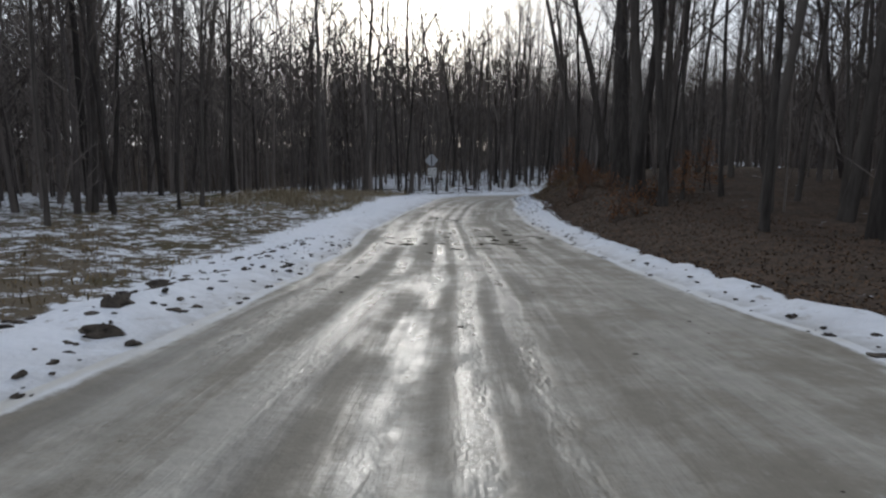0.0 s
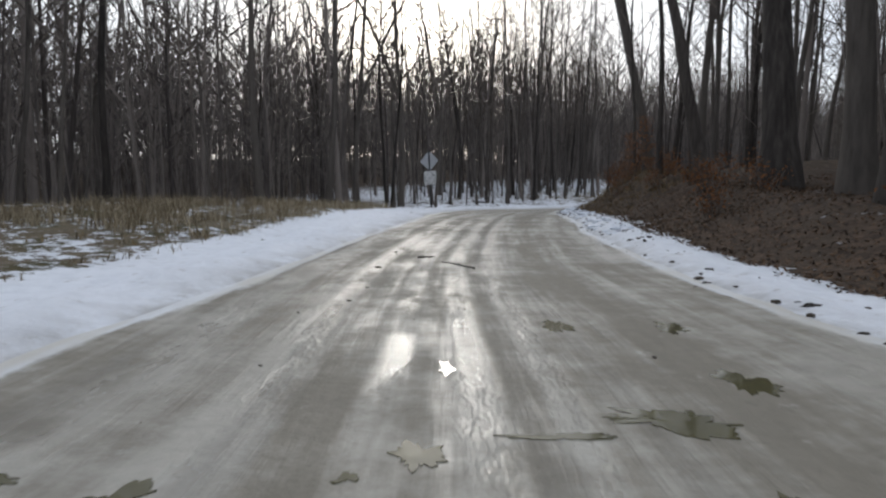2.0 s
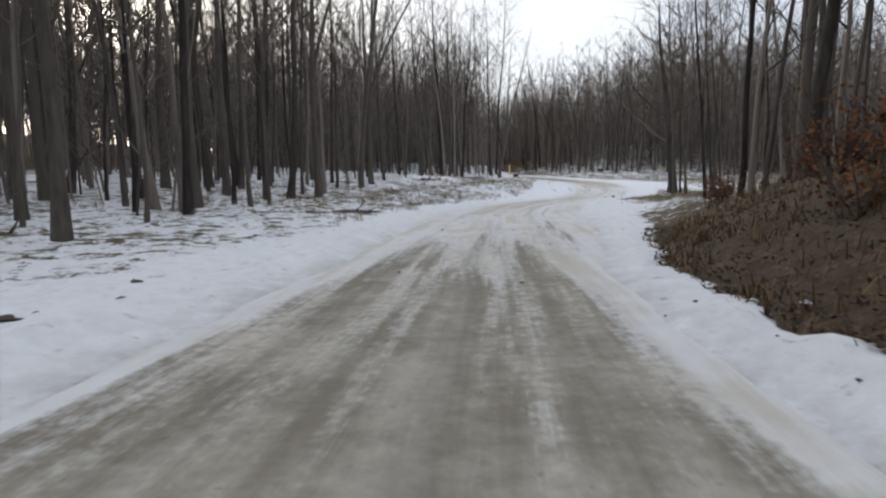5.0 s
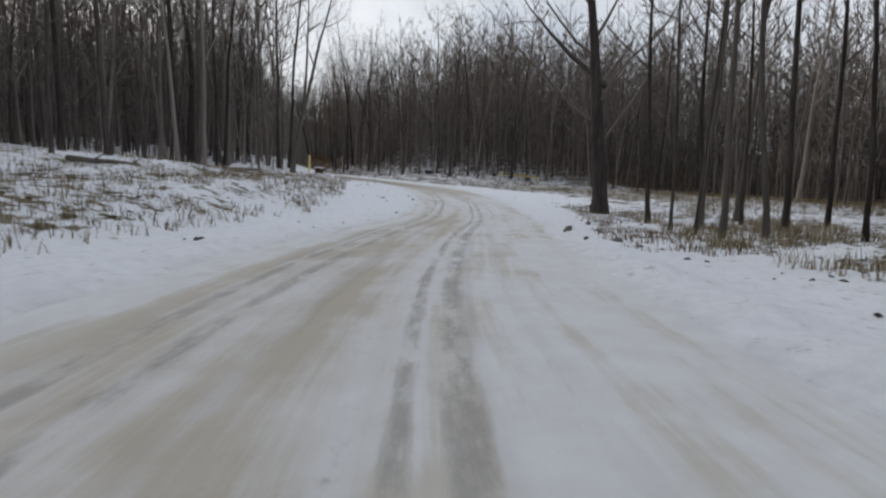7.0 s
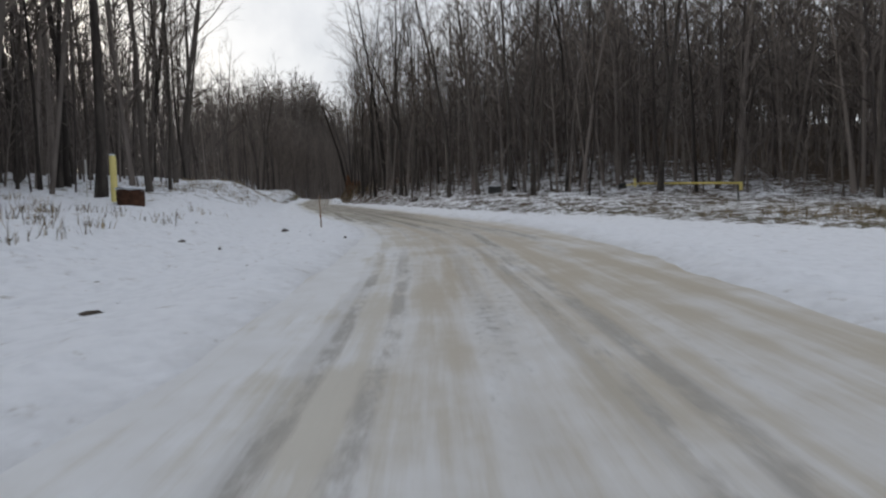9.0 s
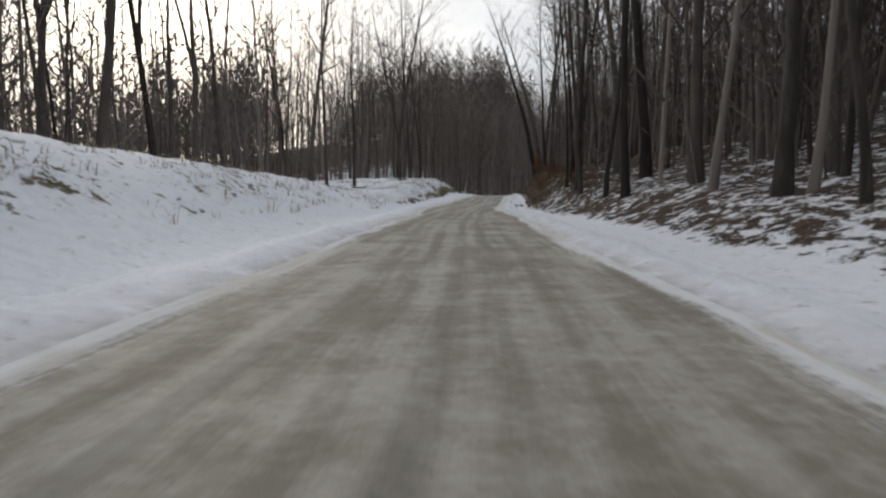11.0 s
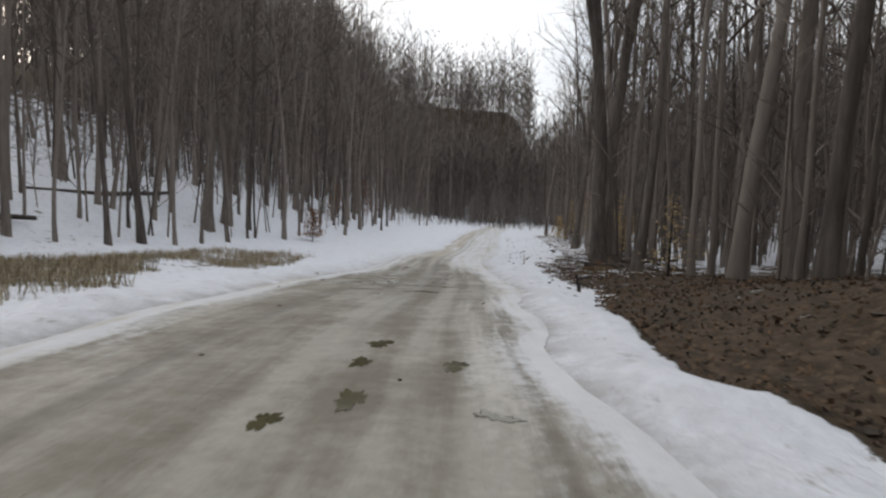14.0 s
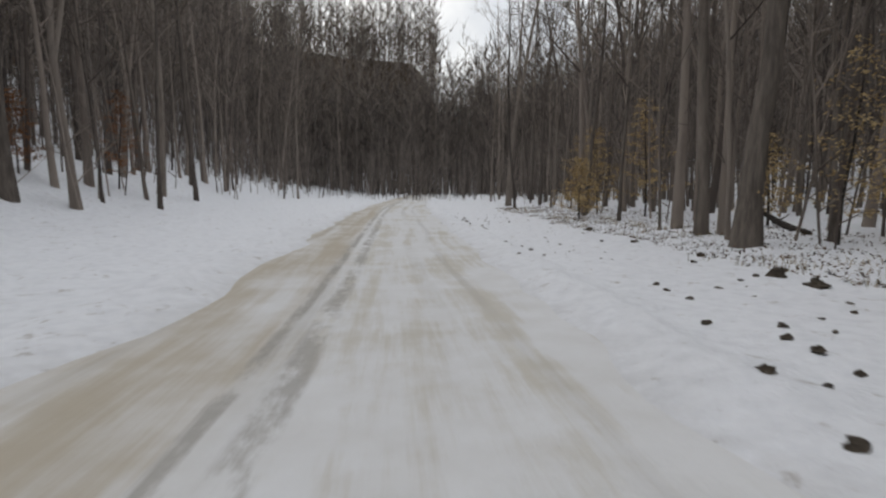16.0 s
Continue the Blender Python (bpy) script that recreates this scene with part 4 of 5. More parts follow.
def wood_places(rng, density, near, far, clear=5.5, s_from=-12, s_to=420, side=0):
    """Places spread evenly over the woods, from near to far metres behind their edge; the belt west of the cutting and the young wood behind the first bend are thin."""
    line, sts = C[::4, :2], S[::4]
    low, high = line.min(0) - far - 12, line.max(0) + far + 12
    count = int(density * (high[0] - low[0]) * (high[1] - low[1]))
    found = []
    for xy in np.array_split(rng.uniform(low, high, (count, 2)), 40):
        d = ((xy[:, None] - line[None]) ** 2).sum(2)
        k = d.argmin(1)
        s = sts[k]
        u = ((xy - line[k]) * N1[::4][k]).sum(1)
        u = np.sign(u) * np.sqrt(d.min(1))
        left = u < 0
        start = np.where(left, np.interp(s, STATIONS, WOODS_LEFT), np.interp(s, STATIONS, WOODS_RIGHT))
        out = np.where(left, along("left", s) - u, u - along("right", s)) - start
        ok = (out > near) & (out < far) & (np.abs(u) > clear) & (s > s_from) & (s < s_to) & (u * side >= 0)
        open_belt = (left & (s > 196) & (s < 244) & (out > 12)) | ((xy[:, 0] > 94) & (xy[:, 0] < 124) & (xy[:, 1] > 186) & (out > 12))
        young = (xy[:, 0] > -9) & (xy[:, 0] < 4) & (xy[:, 1] > 56) & (xy[:, 1] < 112)
        ok &= ~((open_belt & (rng.uniform(size=len(s)) < 0.72)) | (young & (rng.uniform(size=len(s)) < 0.36)))
        found.append(np.concatenate([xy, height(s, u)[:, None] - 0.15], 1)[ok])
    return np.concatenate(found).tolist()


def beyond(rng, count, s_from, s_to, wide):
    """Places in the wood that closes the end of the straight."""
    s, u = rng.uniform(s_from, s_to, count), rng.uniform(-wide, wide, count)
    return np.concatenate([spot(s, u), height(s, u)[:, None] - 0.2], 1).tolist()


def wood(name, kinds, places, label, category, lean=0.05, mat=MAT_FAR):
    scatter(name, kinds, places, sow.uniform(0.75, 1.25, len(places)), sow.uniform(0, 6.28, len(places)), mat, label, category, lean)


MID = [arrays(*grow(100 + k, 17.0 + 1.2 * k, 0.10 + 0.02 * (k % 4), 1, first_limb=0.30, twig=1.5)) for k in range(7)]
FAR = [arrays(sketch_tree(120 + k, 17.0 + 1.2 * k, 0.10 + 0.02 * (k % 3), 12, 5, 0.16, 0.068, 0.20)) for k in range(8)]
DEEP = [arrays(sketch_tree(160 + k, 19.0 + 1.2 * k, 0.14, 13, 5, 0.10, 0.16, 0.23)) for k in range(6)]
BRUSH = [arrays(sketch_tree(180 + k, 9.5 + 0.8 * k, 0.045 + 0.008 * k, 15, 4, 0.14, 0.034, 0.24)) for k in range(6)]
POLE = [arrays(sketch_tree(140 + k, 4.0 + 0.9 * k, 0.03 + 0.006 * k, 9, 3, 0.2, 0.024, 0.33)) for k in range(6)]
wood("woods", MID, wood_places(sow, 0.030, 1.0, 22.0, 5.5, -12, 240) + wood_places(sow, 0.03, 2.0, 18.0, 7, 190, 236, 1), "dense bare deciduous wood standing in snow", "woods")
wood("beech_woods", MID, wood_places(sow, 0.058, 1.0, 22.0, 6, 240, 330) + wood_places(sow, 0.03, 1.0, 22.0, 6, 330), "bare brown beech wood standing in snow", "woods", 0.05, MAT_PALE)
wood("far_woods", FAR, wood_places(sow, 0.105, 9.0, 58.0, 15, 6) + wood_places(sow, 0.08, 1.0, 30.0, 8, 140, 204, 1) + wood_places(sow, 0.07, 1.0, 26.0, 8, 132, 196, -1) + beyond(sow, 500, 366, 395, 40), "dense dark bare woods in the distance", "woods")
wood("deep_woods", DEEP, wood_places(sow, 0.047, 36.0, 105.0, 36, 22) + beyond(sow, 260, 376, 395, 60), "dark bare woods closing the view behind the road", "woods")
wood("thicket_trees", BRUSH, wood_places(sow, 0.085, 9.0, 46.0, 12) + wood_places(sow, 0.11, 1.5, 20.0, 8, 186, 242, 1), "dense stand of thin young bare trees behind the roadside wood", "woods", 0.08)
wood("beech_saplings", POLE, wood_places(sow, 0.14, 0.6, 16.0, 6, 240, 340), "thin brown beech saplings at the edge of the wood", "saplings", 0.12, MAT_PALE)
wood("undergrowth", POLE, wood_places(sow, 0.065, 1.5, 46.0) + wood_places(sow, 0.08, 0.5, 20.0, 7, 140, 204) + beyond(sow, 900, 334, 395, 34), "thin bare saplings under the trees", "saplings", 0.12)


# ---- things beside the road ----
def bevelled_plate(width, tall, thick, corner, turn=0.0):
    """A flat sheet-metal panel with rounded corners, in the x-z plane, centred on the origin."""
    out = Build()
    ring = []
    for cx, cz, a0 in ((1, 1, 0), (-1, 1, 90), (-1, -1, 180), (1, -1, 270)):
        for k in range(5):
            a = radians(a0 + 22.5 * k)
            x, z = cx * (width / 2 - corner) + corner * math.cos(a), cz * (tall / 2 - corner) + corner * math.sin(a)
            c, d = math.cos(radians(turn)), math.sin(radians(turn))
            ring.append((x * c - z * d, x * d + z * c))
    n = len(ring)
    out.verts = [(x, -thick / 2, z) for x, z in ring] + [(x, thick / 2, z) for x, z in ring]
    out.faces = [tuple(range(n)), tuple(range(2 * n - 1, n - 1, -1))] + [(k, n + k, n + (k + 1) % n, (k + 1) % n) for k in range(n)]
    return out


def shifted(build, dx, dy, dz):
    build.verts = [(x + dx, y + dy, z + dz) for x, y, z in build.verts]
    return build


def road_sign():
    x, y = -1.35, 52.4
    ground = on_ground(x, y)
    sign = thing("road_sign", "leaning post with grey diamond sign back and white square plate", "road sign", (x, y, ground), 4)
    sign.rotation_euler = Euler((radians(-1), radians(-4.0), radians(-20)))
    post = Build()
    for a, b in (((-0.035, -0.012, -0.5), (0.035, 0.006, 4.12 - ground)), ((-0.05, -0.006, -0.5), (-0.035, 0.02, 4.12 - ground)), ((0.035, -0.006, -0.5), (0.05, 0.02, 4.12 - ground))):
        post.box(a, b)
    part("post", post, MAT_STEEL, sign, "dark steel channel post", False)
    part("diamond_panel", shifted(bevelled_plate(0.98, 0.98, 0.004, 0.04, 45), 0, 0.024, 3.43 - ground), MAT_ALU, sign, "bare aluminium back of a diamond panel", False)
    plate = part("square_plate", shifted(bevelled_plate(0.90, 0.90, 0.004, 0.05), 0.03, -0.02, 2.28 - ground), MAT_WHITE, sign, "white square plate with a crossed ring", False)
    ring = Build()
    a = np.linspace(0, 2 * np.pi, 37)
    ring.tube(np.stack([0.03 + 0.36 * np.cos(a), 0 * a - 0.0245, 2.28 - ground + 0.36 * np.sin(a)], 1), np.full(37, 0.011), 4)
    part("ring", ring, MAT_BLACK, plate)
    for k in (-1, 1):
        bar = shifted(bevelled_plate(0.68, 0.018, 0.003, 0.004, 48), 0.03 + 0.045 * k, -0.0245, 2.28 - ground - 0.03 * k)
        part("diagonal_bar", bar, MAT_BLACK, plate, "", False)
    for z in (3.76, 3.11, 2.53, 2.03):
        bolt = Build()
        bolt.tube([(0, -0.03, z - ground), (0, -0.012, z - ground)], (0.014, 0.014), 6, True)
        part("bolt", bolt, MAT_STEEL, sign)


road_sign()


def bollard(x, y, tall, label):
    ob = thing("bollard", label, "bollard", (x, y, on_ground(x, y)), 0, "yellow gate posts")
    pipe = Build()
    z = np.array([-0.4, 0.0, tall - 0.08, tall - 0.02, tall])
    pipe.tube(np.stack([0 * z, 0 * z, z], 1), (0.11, 0.11, 0.11, 0.095, 0.05), 14, True)
    part("pipe", pipe, MAT_YELLOW, ob)
    cap = Build()
    cap.lump((0, 0, tall + 0.012), (0.10, 0.10, 0.04), random.Random(3))
    part("snow_cap", cap, MAT_SNOW, ob, "thin cap of snow")


bollard(60.7, 117.3, 1.65, "yellow painted steel post at a forest track")


def fire_ring():
    x, y = 60.9, 115.9
    ob = thing("barrel", "low dark rusty barrel capped with snow", "barrel", (x, y, on_ground(x, y)))
    drum = Build()
    z = np.array([-0.1, 0.05, 0.16, 0.18, 0.32, 0.34, 0.5, 0.52])
    drum.tube(np.stack([0 * z, 0 * z, z], 1), (0.42, 0.42, 0.42, 0.44, 0.42, 0.44, 0.42, 0.40), 18, True)
    part("drum", drum, grained("rusty_steel", (0.03, 0.018, 0.012), (0.13, 0.06, 0.035), 9.0), ob)
    cap = Build()
    cap.lump((0, 0, 0.54), (0.44, 0.44, 0.09), random.Random(5), 5, 14)
    part("snow_cap", cap, MAT_SNOW, ob, "thick cap of snow")
    x, y = 60.5, 121.1
    ob = thing("marker_post", "thin pale marker post standing in snow", "post", (x, y, on_ground(x, y)))
    rod = Build()
    rod.tube([(0, 0, -0.3), (0.01, 0, 0.8), (0.0, 0, 1.6)], (0.028, 0.026, 0.024), 8, True)
    part("rod", rod, MAT_WHITE, ob)


fire_ring()


def gate():
    a, b = np.array((98.4, 117.2)), np.array((91.5, 107.1))
    base = on_ground(*a)
    top = max(4.75, on_ground(*b) + 0.5) - base
    heel = max(4.35 - base, 0.35)
    ob = thing("barrier_gate", "yellow pipe barrier arm standing half raised beside a snowy field", "gate", (a[0], a[1], on_ground(*a)))
    d = b - a
    arm = Build()
    arm.tube([(0, 0, heel), (d[0] / 2, d[1] / 2, (heel + top) / 2), (d[0], d[1], top)], (0.085, 0.08, 0.075), 10, True)
    part("arm", arm, MAT_YELLOW, ob, "long yellow pipe arm")
    tip = Build()
    tip.box((d[0] - 0.05, d[1] - 0.08, top - 0.42), (d[0] + 0.05, d[1] + 0.08, top + 0.08))
    part("end_plate", tip, MAT_YELLOW, ob, "", False)
    post = Build()
    post.tube([(-0.3, 0.25, -0.4), (-0.3, 0.25, heel + 0.4)], (0.10, 0.10), 12, True)
    part("hinge_post", post, MAT_YELLOW, ob)
    weight = Build()
    weight.box((-1.25, 0.75, heel - 0.4), (-0.75, 1.15, heel + 0.05))
    part("counterweight", weight, MAT_STEEL, ob, "dark counterweight", False)
    rear = Build()
    rear.tube([(0, 0, heel), (-1.0, 0.95, heel - 0.13)], (0.065, 0.065), 10, True)
    part("arm_tail", rear, MAT_YELLOW, ob)
    stand = Build()
    stand.tube([(d[0] * 0.98, d[1] * 0.98, on_ground(*b) - on_ground(*a) - 0.3), (d[0] * 0.98, d[1] * 0.98, top)], (0.05, 0.05), 8, True)
    part("rest_post", stand, MAT_STEEL, ob, "dark rest post")


gate()


def stake(x, y, tall, label):
    ob = thing("marker_stake", label, "stake", (x, y, on_ground(x, y)))
    ob.rotation_euler = Euler((0, radians(-1.5), 0))
    rod = Build()
    rod.tube([(0, 0, -0.3), (0.01, 0, tall * 0.5), (0.0, 0.01, tall)], (0.035 * tall / (tall + 0.3), 0.03 * tall / (tall + 0.3), 0.026 * tall / (tall + 0.3)), 7, True)
    part("shaft", rod, MAT_WOOD, ob)
    band = Build()
    band.tube([(0, 0, tall * 0.33), (0, 0, tall * 0.40)], (0.040, 0.040), 8, True)
    part("band", band, MAT_RUST, ob, "faded orange band")


stake(66.94, 113.75, 1.25, "weathered wooden marker stake standing in roadside snow")
stake(137.5, 216.1, 0.42, "thin wooden marker stake in roadside snow")


def utility_box(x, y, wide):
    ob = thing("box_culvert", "dark wooden box end half buried in snow by the wood", "box", (x, y, on_ground(x, y)), -35)
    shell = Build()
    shell.box((-wide / 2, -0.35, -0.3), (wide / 2, 0.35, 0.62))
    part("body", shell, MAT_STEEL, ob, "", False)
    top = Build()
    top.lump((0, 0, 0.64), (wide * 0.55, 0.42, 0.09), random.Random(8), 5, 12)
    part("snow_cap", top, MAT_SNOW, ob, "cap of snow")


utility_box(94.3, 129.4, 1.2)


def rail_fence():
    x, y = 190.5, 262.0
    ob = thing("rail_fence", "low white board fence far down the road", "fence", (x, y, on_ground(x, y)), 38)
    for k in range(8):
        post = Build()
        post.box((-3.1 + 0.87 * k, -0.06, -0.4), (-2.98 + 0.87 * k, 0.06, 1.15))
        part("post", post, MAT_WHITE, ob, "", False)
    for z in (0.35, 0.95):
        rail = Build()
        rail.box((-3.2, -0.09, z), (3.2, -0.062, z + 0.16))
        part("rail", rail, MAT_WHITE, ob, "", False)


rail_fence()


# ---- fallen wood, stones and the broken branch in the snow ----
def log(x, y, turn, length, radius, seed, label="fallen dark log lying on the snowy forest floor"):
    rng = np.random.default_rng(seed)
    ob = thing("fallen_log", label, "log", (x, y, on_ground(x, y) + radius * 0.5), turn, "fallen logs")
    body = Build()
    pts = bend(rng, (-length / 2, 0, 0), (1, 0, 0.01), length, 7, 0.04)
    body.tube(pts, np.linspace(radius, radius * 0.6, 8) * rng.uniform(0.9, 1.1, 8), 9, True)
    part("log_trunk", body, MAT_BARK, ob)
    for n in range(3):
        k = int(rng.integers(2, 7))
        stub = Build()
        stub.tube(bend(rng, pts[k], side_way(rng, np.array([1.0, 0, 0]), 0.9, rng.uniform(0.3, 2.8)), length * 0.14, 3, 0.1), np.linspace(radius * 0.35, 0.01, 4), 5, True)
        part("broken_branch", stub, MAT_BARK, ob)


for n, (x, y, turn, length, radius) in enumerate(((-6.0, 62.0, 20, 6, 0.13), (4.5, 64.5, 5, 5, 0.14), (14.0, 68.5, 25, 4.5, 0.12), (-12.0, 60.0, -15, 7, 0.12), (33.5, 95.5, 40, 5, 0.12), (47.5, 108.0, 20, 4, 0.10), (96.5, 128.5, 30, 6, 0.14), (101.5, 126.0, 55, 7, 0.13), (92.0, 139.0, 65, 5, 0.12), (94.8, 183.4, 40, 2.6, 0.07), (100.8, 189.8, 50, 2.4, 0.07), (118.0, 224.0, 30, 6, 0.14), (112.0, 222.5, 50, 5, 0.13), (124.0, 232.5, 20, 7, 0.15), (146.8, 215.0, 80, 3.0, 0.09), (150.6, 221.3, 25, 3.4, 0.10), (137.0, 206.0, 15, 7, 0.10), (163.0, 227.5, 30, 5, 0.12))):
    log(x, y, turn, length, radius, 300 + n)


def snag():
    x, y = 128.19, 206.7
    ob = thing("broken_branch_stub", "dark broken branch sticking up out of the snow", "branch", (x, y, on_ground(x, y)))
    rng = np.random.default_rng(77)
    body = Build()
    body.tube(bend(rng, (0, 0, -0.12), (0.05, 0, 1), 0.5, 5, 0.1), (0.045, 0.04, 0.04, 0.042, 0.035, 0.025), 8, True)
    part("upright", body, MAT_BARK, ob)
    for k, way in enumerate(((0.8, -0.6, 0.12), (-0.8, 0.6, 0.1), (0.7, -0.7, 0.3))):
        arm = Build()
        arm.tube(bend(rng, (0, 0, 0.16 + 0.06 * k), way, 0.3, 4, 0.12), np.linspace(0.028, 0.01, 5), 6, True)
        part("side_branch", arm, MAT_BARK, ob)


snag()


def road_twig(s, u, seed, length, turn):
    x, y = (float(v) for v in spot(s, u))
    ob = thing("fallen_twig", "dark bent twig lying on snow and slush", "twig", (x, y, on_ground(x, y) + 0.012), turn)
    rng = np.random.default_rng(seed)
    body = Build()
    line = bend(rng, (-length / 2, 0, 0.004), (1, 0.1, 0), length, 6, 0.12)
    line[:, 2] = np.abs(line[:, 2]) * 0.5
    body.tube(line, np.linspace(0.016, 0.006, 7), 6, True)
    part("shoot", body, MAT_BARK, ob)
    fork = Build()
    side = bend(rng, line[3], (0.7, -0.7, 0.02), length * 0.4, 4, 0.1)
    side[:, 2] = np.abs(side[:, 2]) * 0.5
    fork.tube(side, np.linspace(0.01, 0.004, 5), 5, True)
    part("side_shoot", fork, MAT_BARK, ob)


road_twig(23.2, 0.1, 91, 0.62, 130)
road_twig(24.2, -0.55, 92, 0.3, 10)
road_twig(260.8, -2.05, 93, 0.5, 20)
road_twig(263.6, 3.5, 94, 0.9, 70)
road_twig(261.4, 3.3, 95, 0.8, 20)
road_twig(265.5, 4.1, 96, 1.1, 45)


def brush_pile(x, y, seed, count, reach):
    ob = thing("brush_pile", "tangled pile of dark cut branches at the wood's edge", "brush pile", (x, y, on_ground(x, y)))
    rng = np.random.default_rng(seed)
    for _ in range(count):
        stick = Build()
        a = rng.uniform(0, 6.28)
        stick.tube(bend(rng, (rng.normal(0, reach * 0.3), rng.normal(0, reach * 0.3), rng.uniform(0.02, 0.35)), (math.cos(a), math.sin(a), rng.uniform(-0.05, 0.35)), rng.uniform(0.8, 2.4), 5, 0.1, -0.03), np.linspace(rng.uniform(0.02, 0.05), 0.008, 6), 6, True)
        part("stick", stick, MAT_BARK, ob)
    hump = Build()
    hump.lump((0, 0, 0.0), (reach * 0.55, reach * 0.5, 0.3), random.Random(seed), 6, 12)
    part("mound", hump, MAT_LITTER, ob, "heap of wet brown leaves")


brush_pile(139.3, 212.2, 61, 26, 1.6)
brush_pile(142.3, 214.6, 62, 20, 1.3)
brush_pile(137.9, 212.3, 64, 16, 1.5)


def stone(x, y, size, seed, label, mat=MAT_STONE, name="stone", category="stone"):
    ob = thing(name, label, category, (x, y, on_ground(x, y)), float(seed * 37 % 360), "stones by the road")
    body = Build()
    body.lump((0, 0, size * 0.1), (size, size * 0.75, size * 0.55), random.Random(seed), 6, 9)
    part("rock", body, mat, ob, "", False)


for n, (x, y, size) in enumerate(((38.1, 76.0, 0.18), (40.6, 76.2, 0.14), (36.4, 73.4, 0.07), (35.3, 74.2, 0.06), (44.5, 78.3, 0.16), (37.9, 74.5, 0.14))):
    stone(x, y, size, 400 + n, "grey stone lying in roadside snow and dry grass")
for n, (s, u, size) in enumerate(((5.5, -3.5, 0.17), (6.6, -4.0, 0.13), (7.6, -4.3, 0.17), (9.4, -4.1, 0.13), (4.6, -3.1, 0.16), (208.0, 3.3, 0.2), (209.5, 2.9, 0.12), (213.5, 3.6, 0.22), (138.0, -4.1, 0.14), (133.2, -2.0, 0.06), (114.8, -4.9, 0.17), (112.0, -3.0, 0.1), (126.0, -6.5, 0.12), (282.8, 5.9, 0.2), (282.0, 5.9, 0.18), (278.0, 2.3, 0.06), (277.2, 2.2, 0.07), (280.0, 3.1, 0.06), (279.6, 3.6, 0.06), (285.2, 5.9, 0.08), (286.0, 6.5, 0.1), (288.8, 6.3, 0.1), (293.6, 6.8, 0.12), (282.4, 3.75, 0.06), (282.0, 3.7, 0.05), (281.2, 3.6, 0.05), (279.2, 3.35, 0.06), (278.8, 3.3, 0.07), (278.4, 3.3, 0.05), (271.2, 4.1, 0.08), (272.0, 3.5, 0.08), (269.2, 2.4, 0.07), (268.6, 3.2, 0.08), (270.3, 3.0, 0.06))):
    x, y = (float(v) for v in spot(s, u))
    stone(x, y, size, 430 + n, "dark clod of frozen earth thrown up on the snow", MAT_CLOD, "earth_clod", "clod")


# ---- shrubs and young beeches that keep their dead leaves ----
def shrub(x, y, seed, tall, leaf_mat, leaves, name, label):
    rng = np.random.default_rng(seed)
    ob = thing(name, label, "shrub", (x, y, on_ground(x, y)), 0, "shrubs on the banks")
    stems, foliage = Build(), Build()
    for _ in range(11):
        a, out = rng.uniform(0, 6.28), rng.uniform(0.15, 0.7)
        line = bend(rng, (rng.normal(0, 0.12), rng.normal(0, 0.12), -0.1), (math.cos(a) * out, math.sin(a) * out, 1), tall * rng.uniform(0.6, 1.1), 5, 0.1)
        stems.tube(line, np.linspace(0.016, 0.004, 6), 4)
        for _ in range(4):
            k = int(rng.integers(1, 5))
            small = bend(rng, line[k], side_way(rng, np.array([0, 0, 1.0]), rng.uniform(0.5, 1.2), rng.uniform(0, 6.28)), tall * rng.uniform(0.2, 0.45), 3, 0.15)
            stems.tube(small, np.linspace(0.007, 0.003, 4), 3)
            for _ in range(leaves):
                p = small[int(rng.integers(1, 4))] + rng.normal(0, 0.07, 3)
                way = rng.normal(0, 1, 3)
                way /= np.linalg.norm(way)
                side = np.cross(way, rng.normal(0, 1, 3))
                side /= np.linalg.norm(side) + 1e-6
                foliage.blade(p, way, side, rng.uniform(0.06, 0.13), rng.uniform(0.035, 0.07))
    part("thicket", stems, MAT_TWIG, ob)
    part("foliage", foliage, leaf_mat, ob, "rust brown dead leaves" if leaf_mat is MAT_RUST else "pale tan dead leaves", False)


bushes = np.random.default_rng(5)
for s_from, s_to, lo, hi, count in ((20, 34, 2.4, 5.5, 8), (32, 56, 2.2, 5.5, 22), (48, 66, 2.0, 5.0, 10), (210, 240, 2.4, 5.5, 20)):
    for _ in range(count):
        s = float(bushes.uniform(s_from, s_to))
        x, y = (float(v) for v in spot(s, along("right", s) + along("strip_right", s) * 0.6 + bushes.uniform(lo, hi) * 0.8))
        shrub(x, y, int(bushes.integers(1e6)), float(bushes.uniform(0.8, 1.5)), MAT_RUST, 4, "leafy_shrub", "tangled shrub with rust-brown dead leaves on a leafy bank")


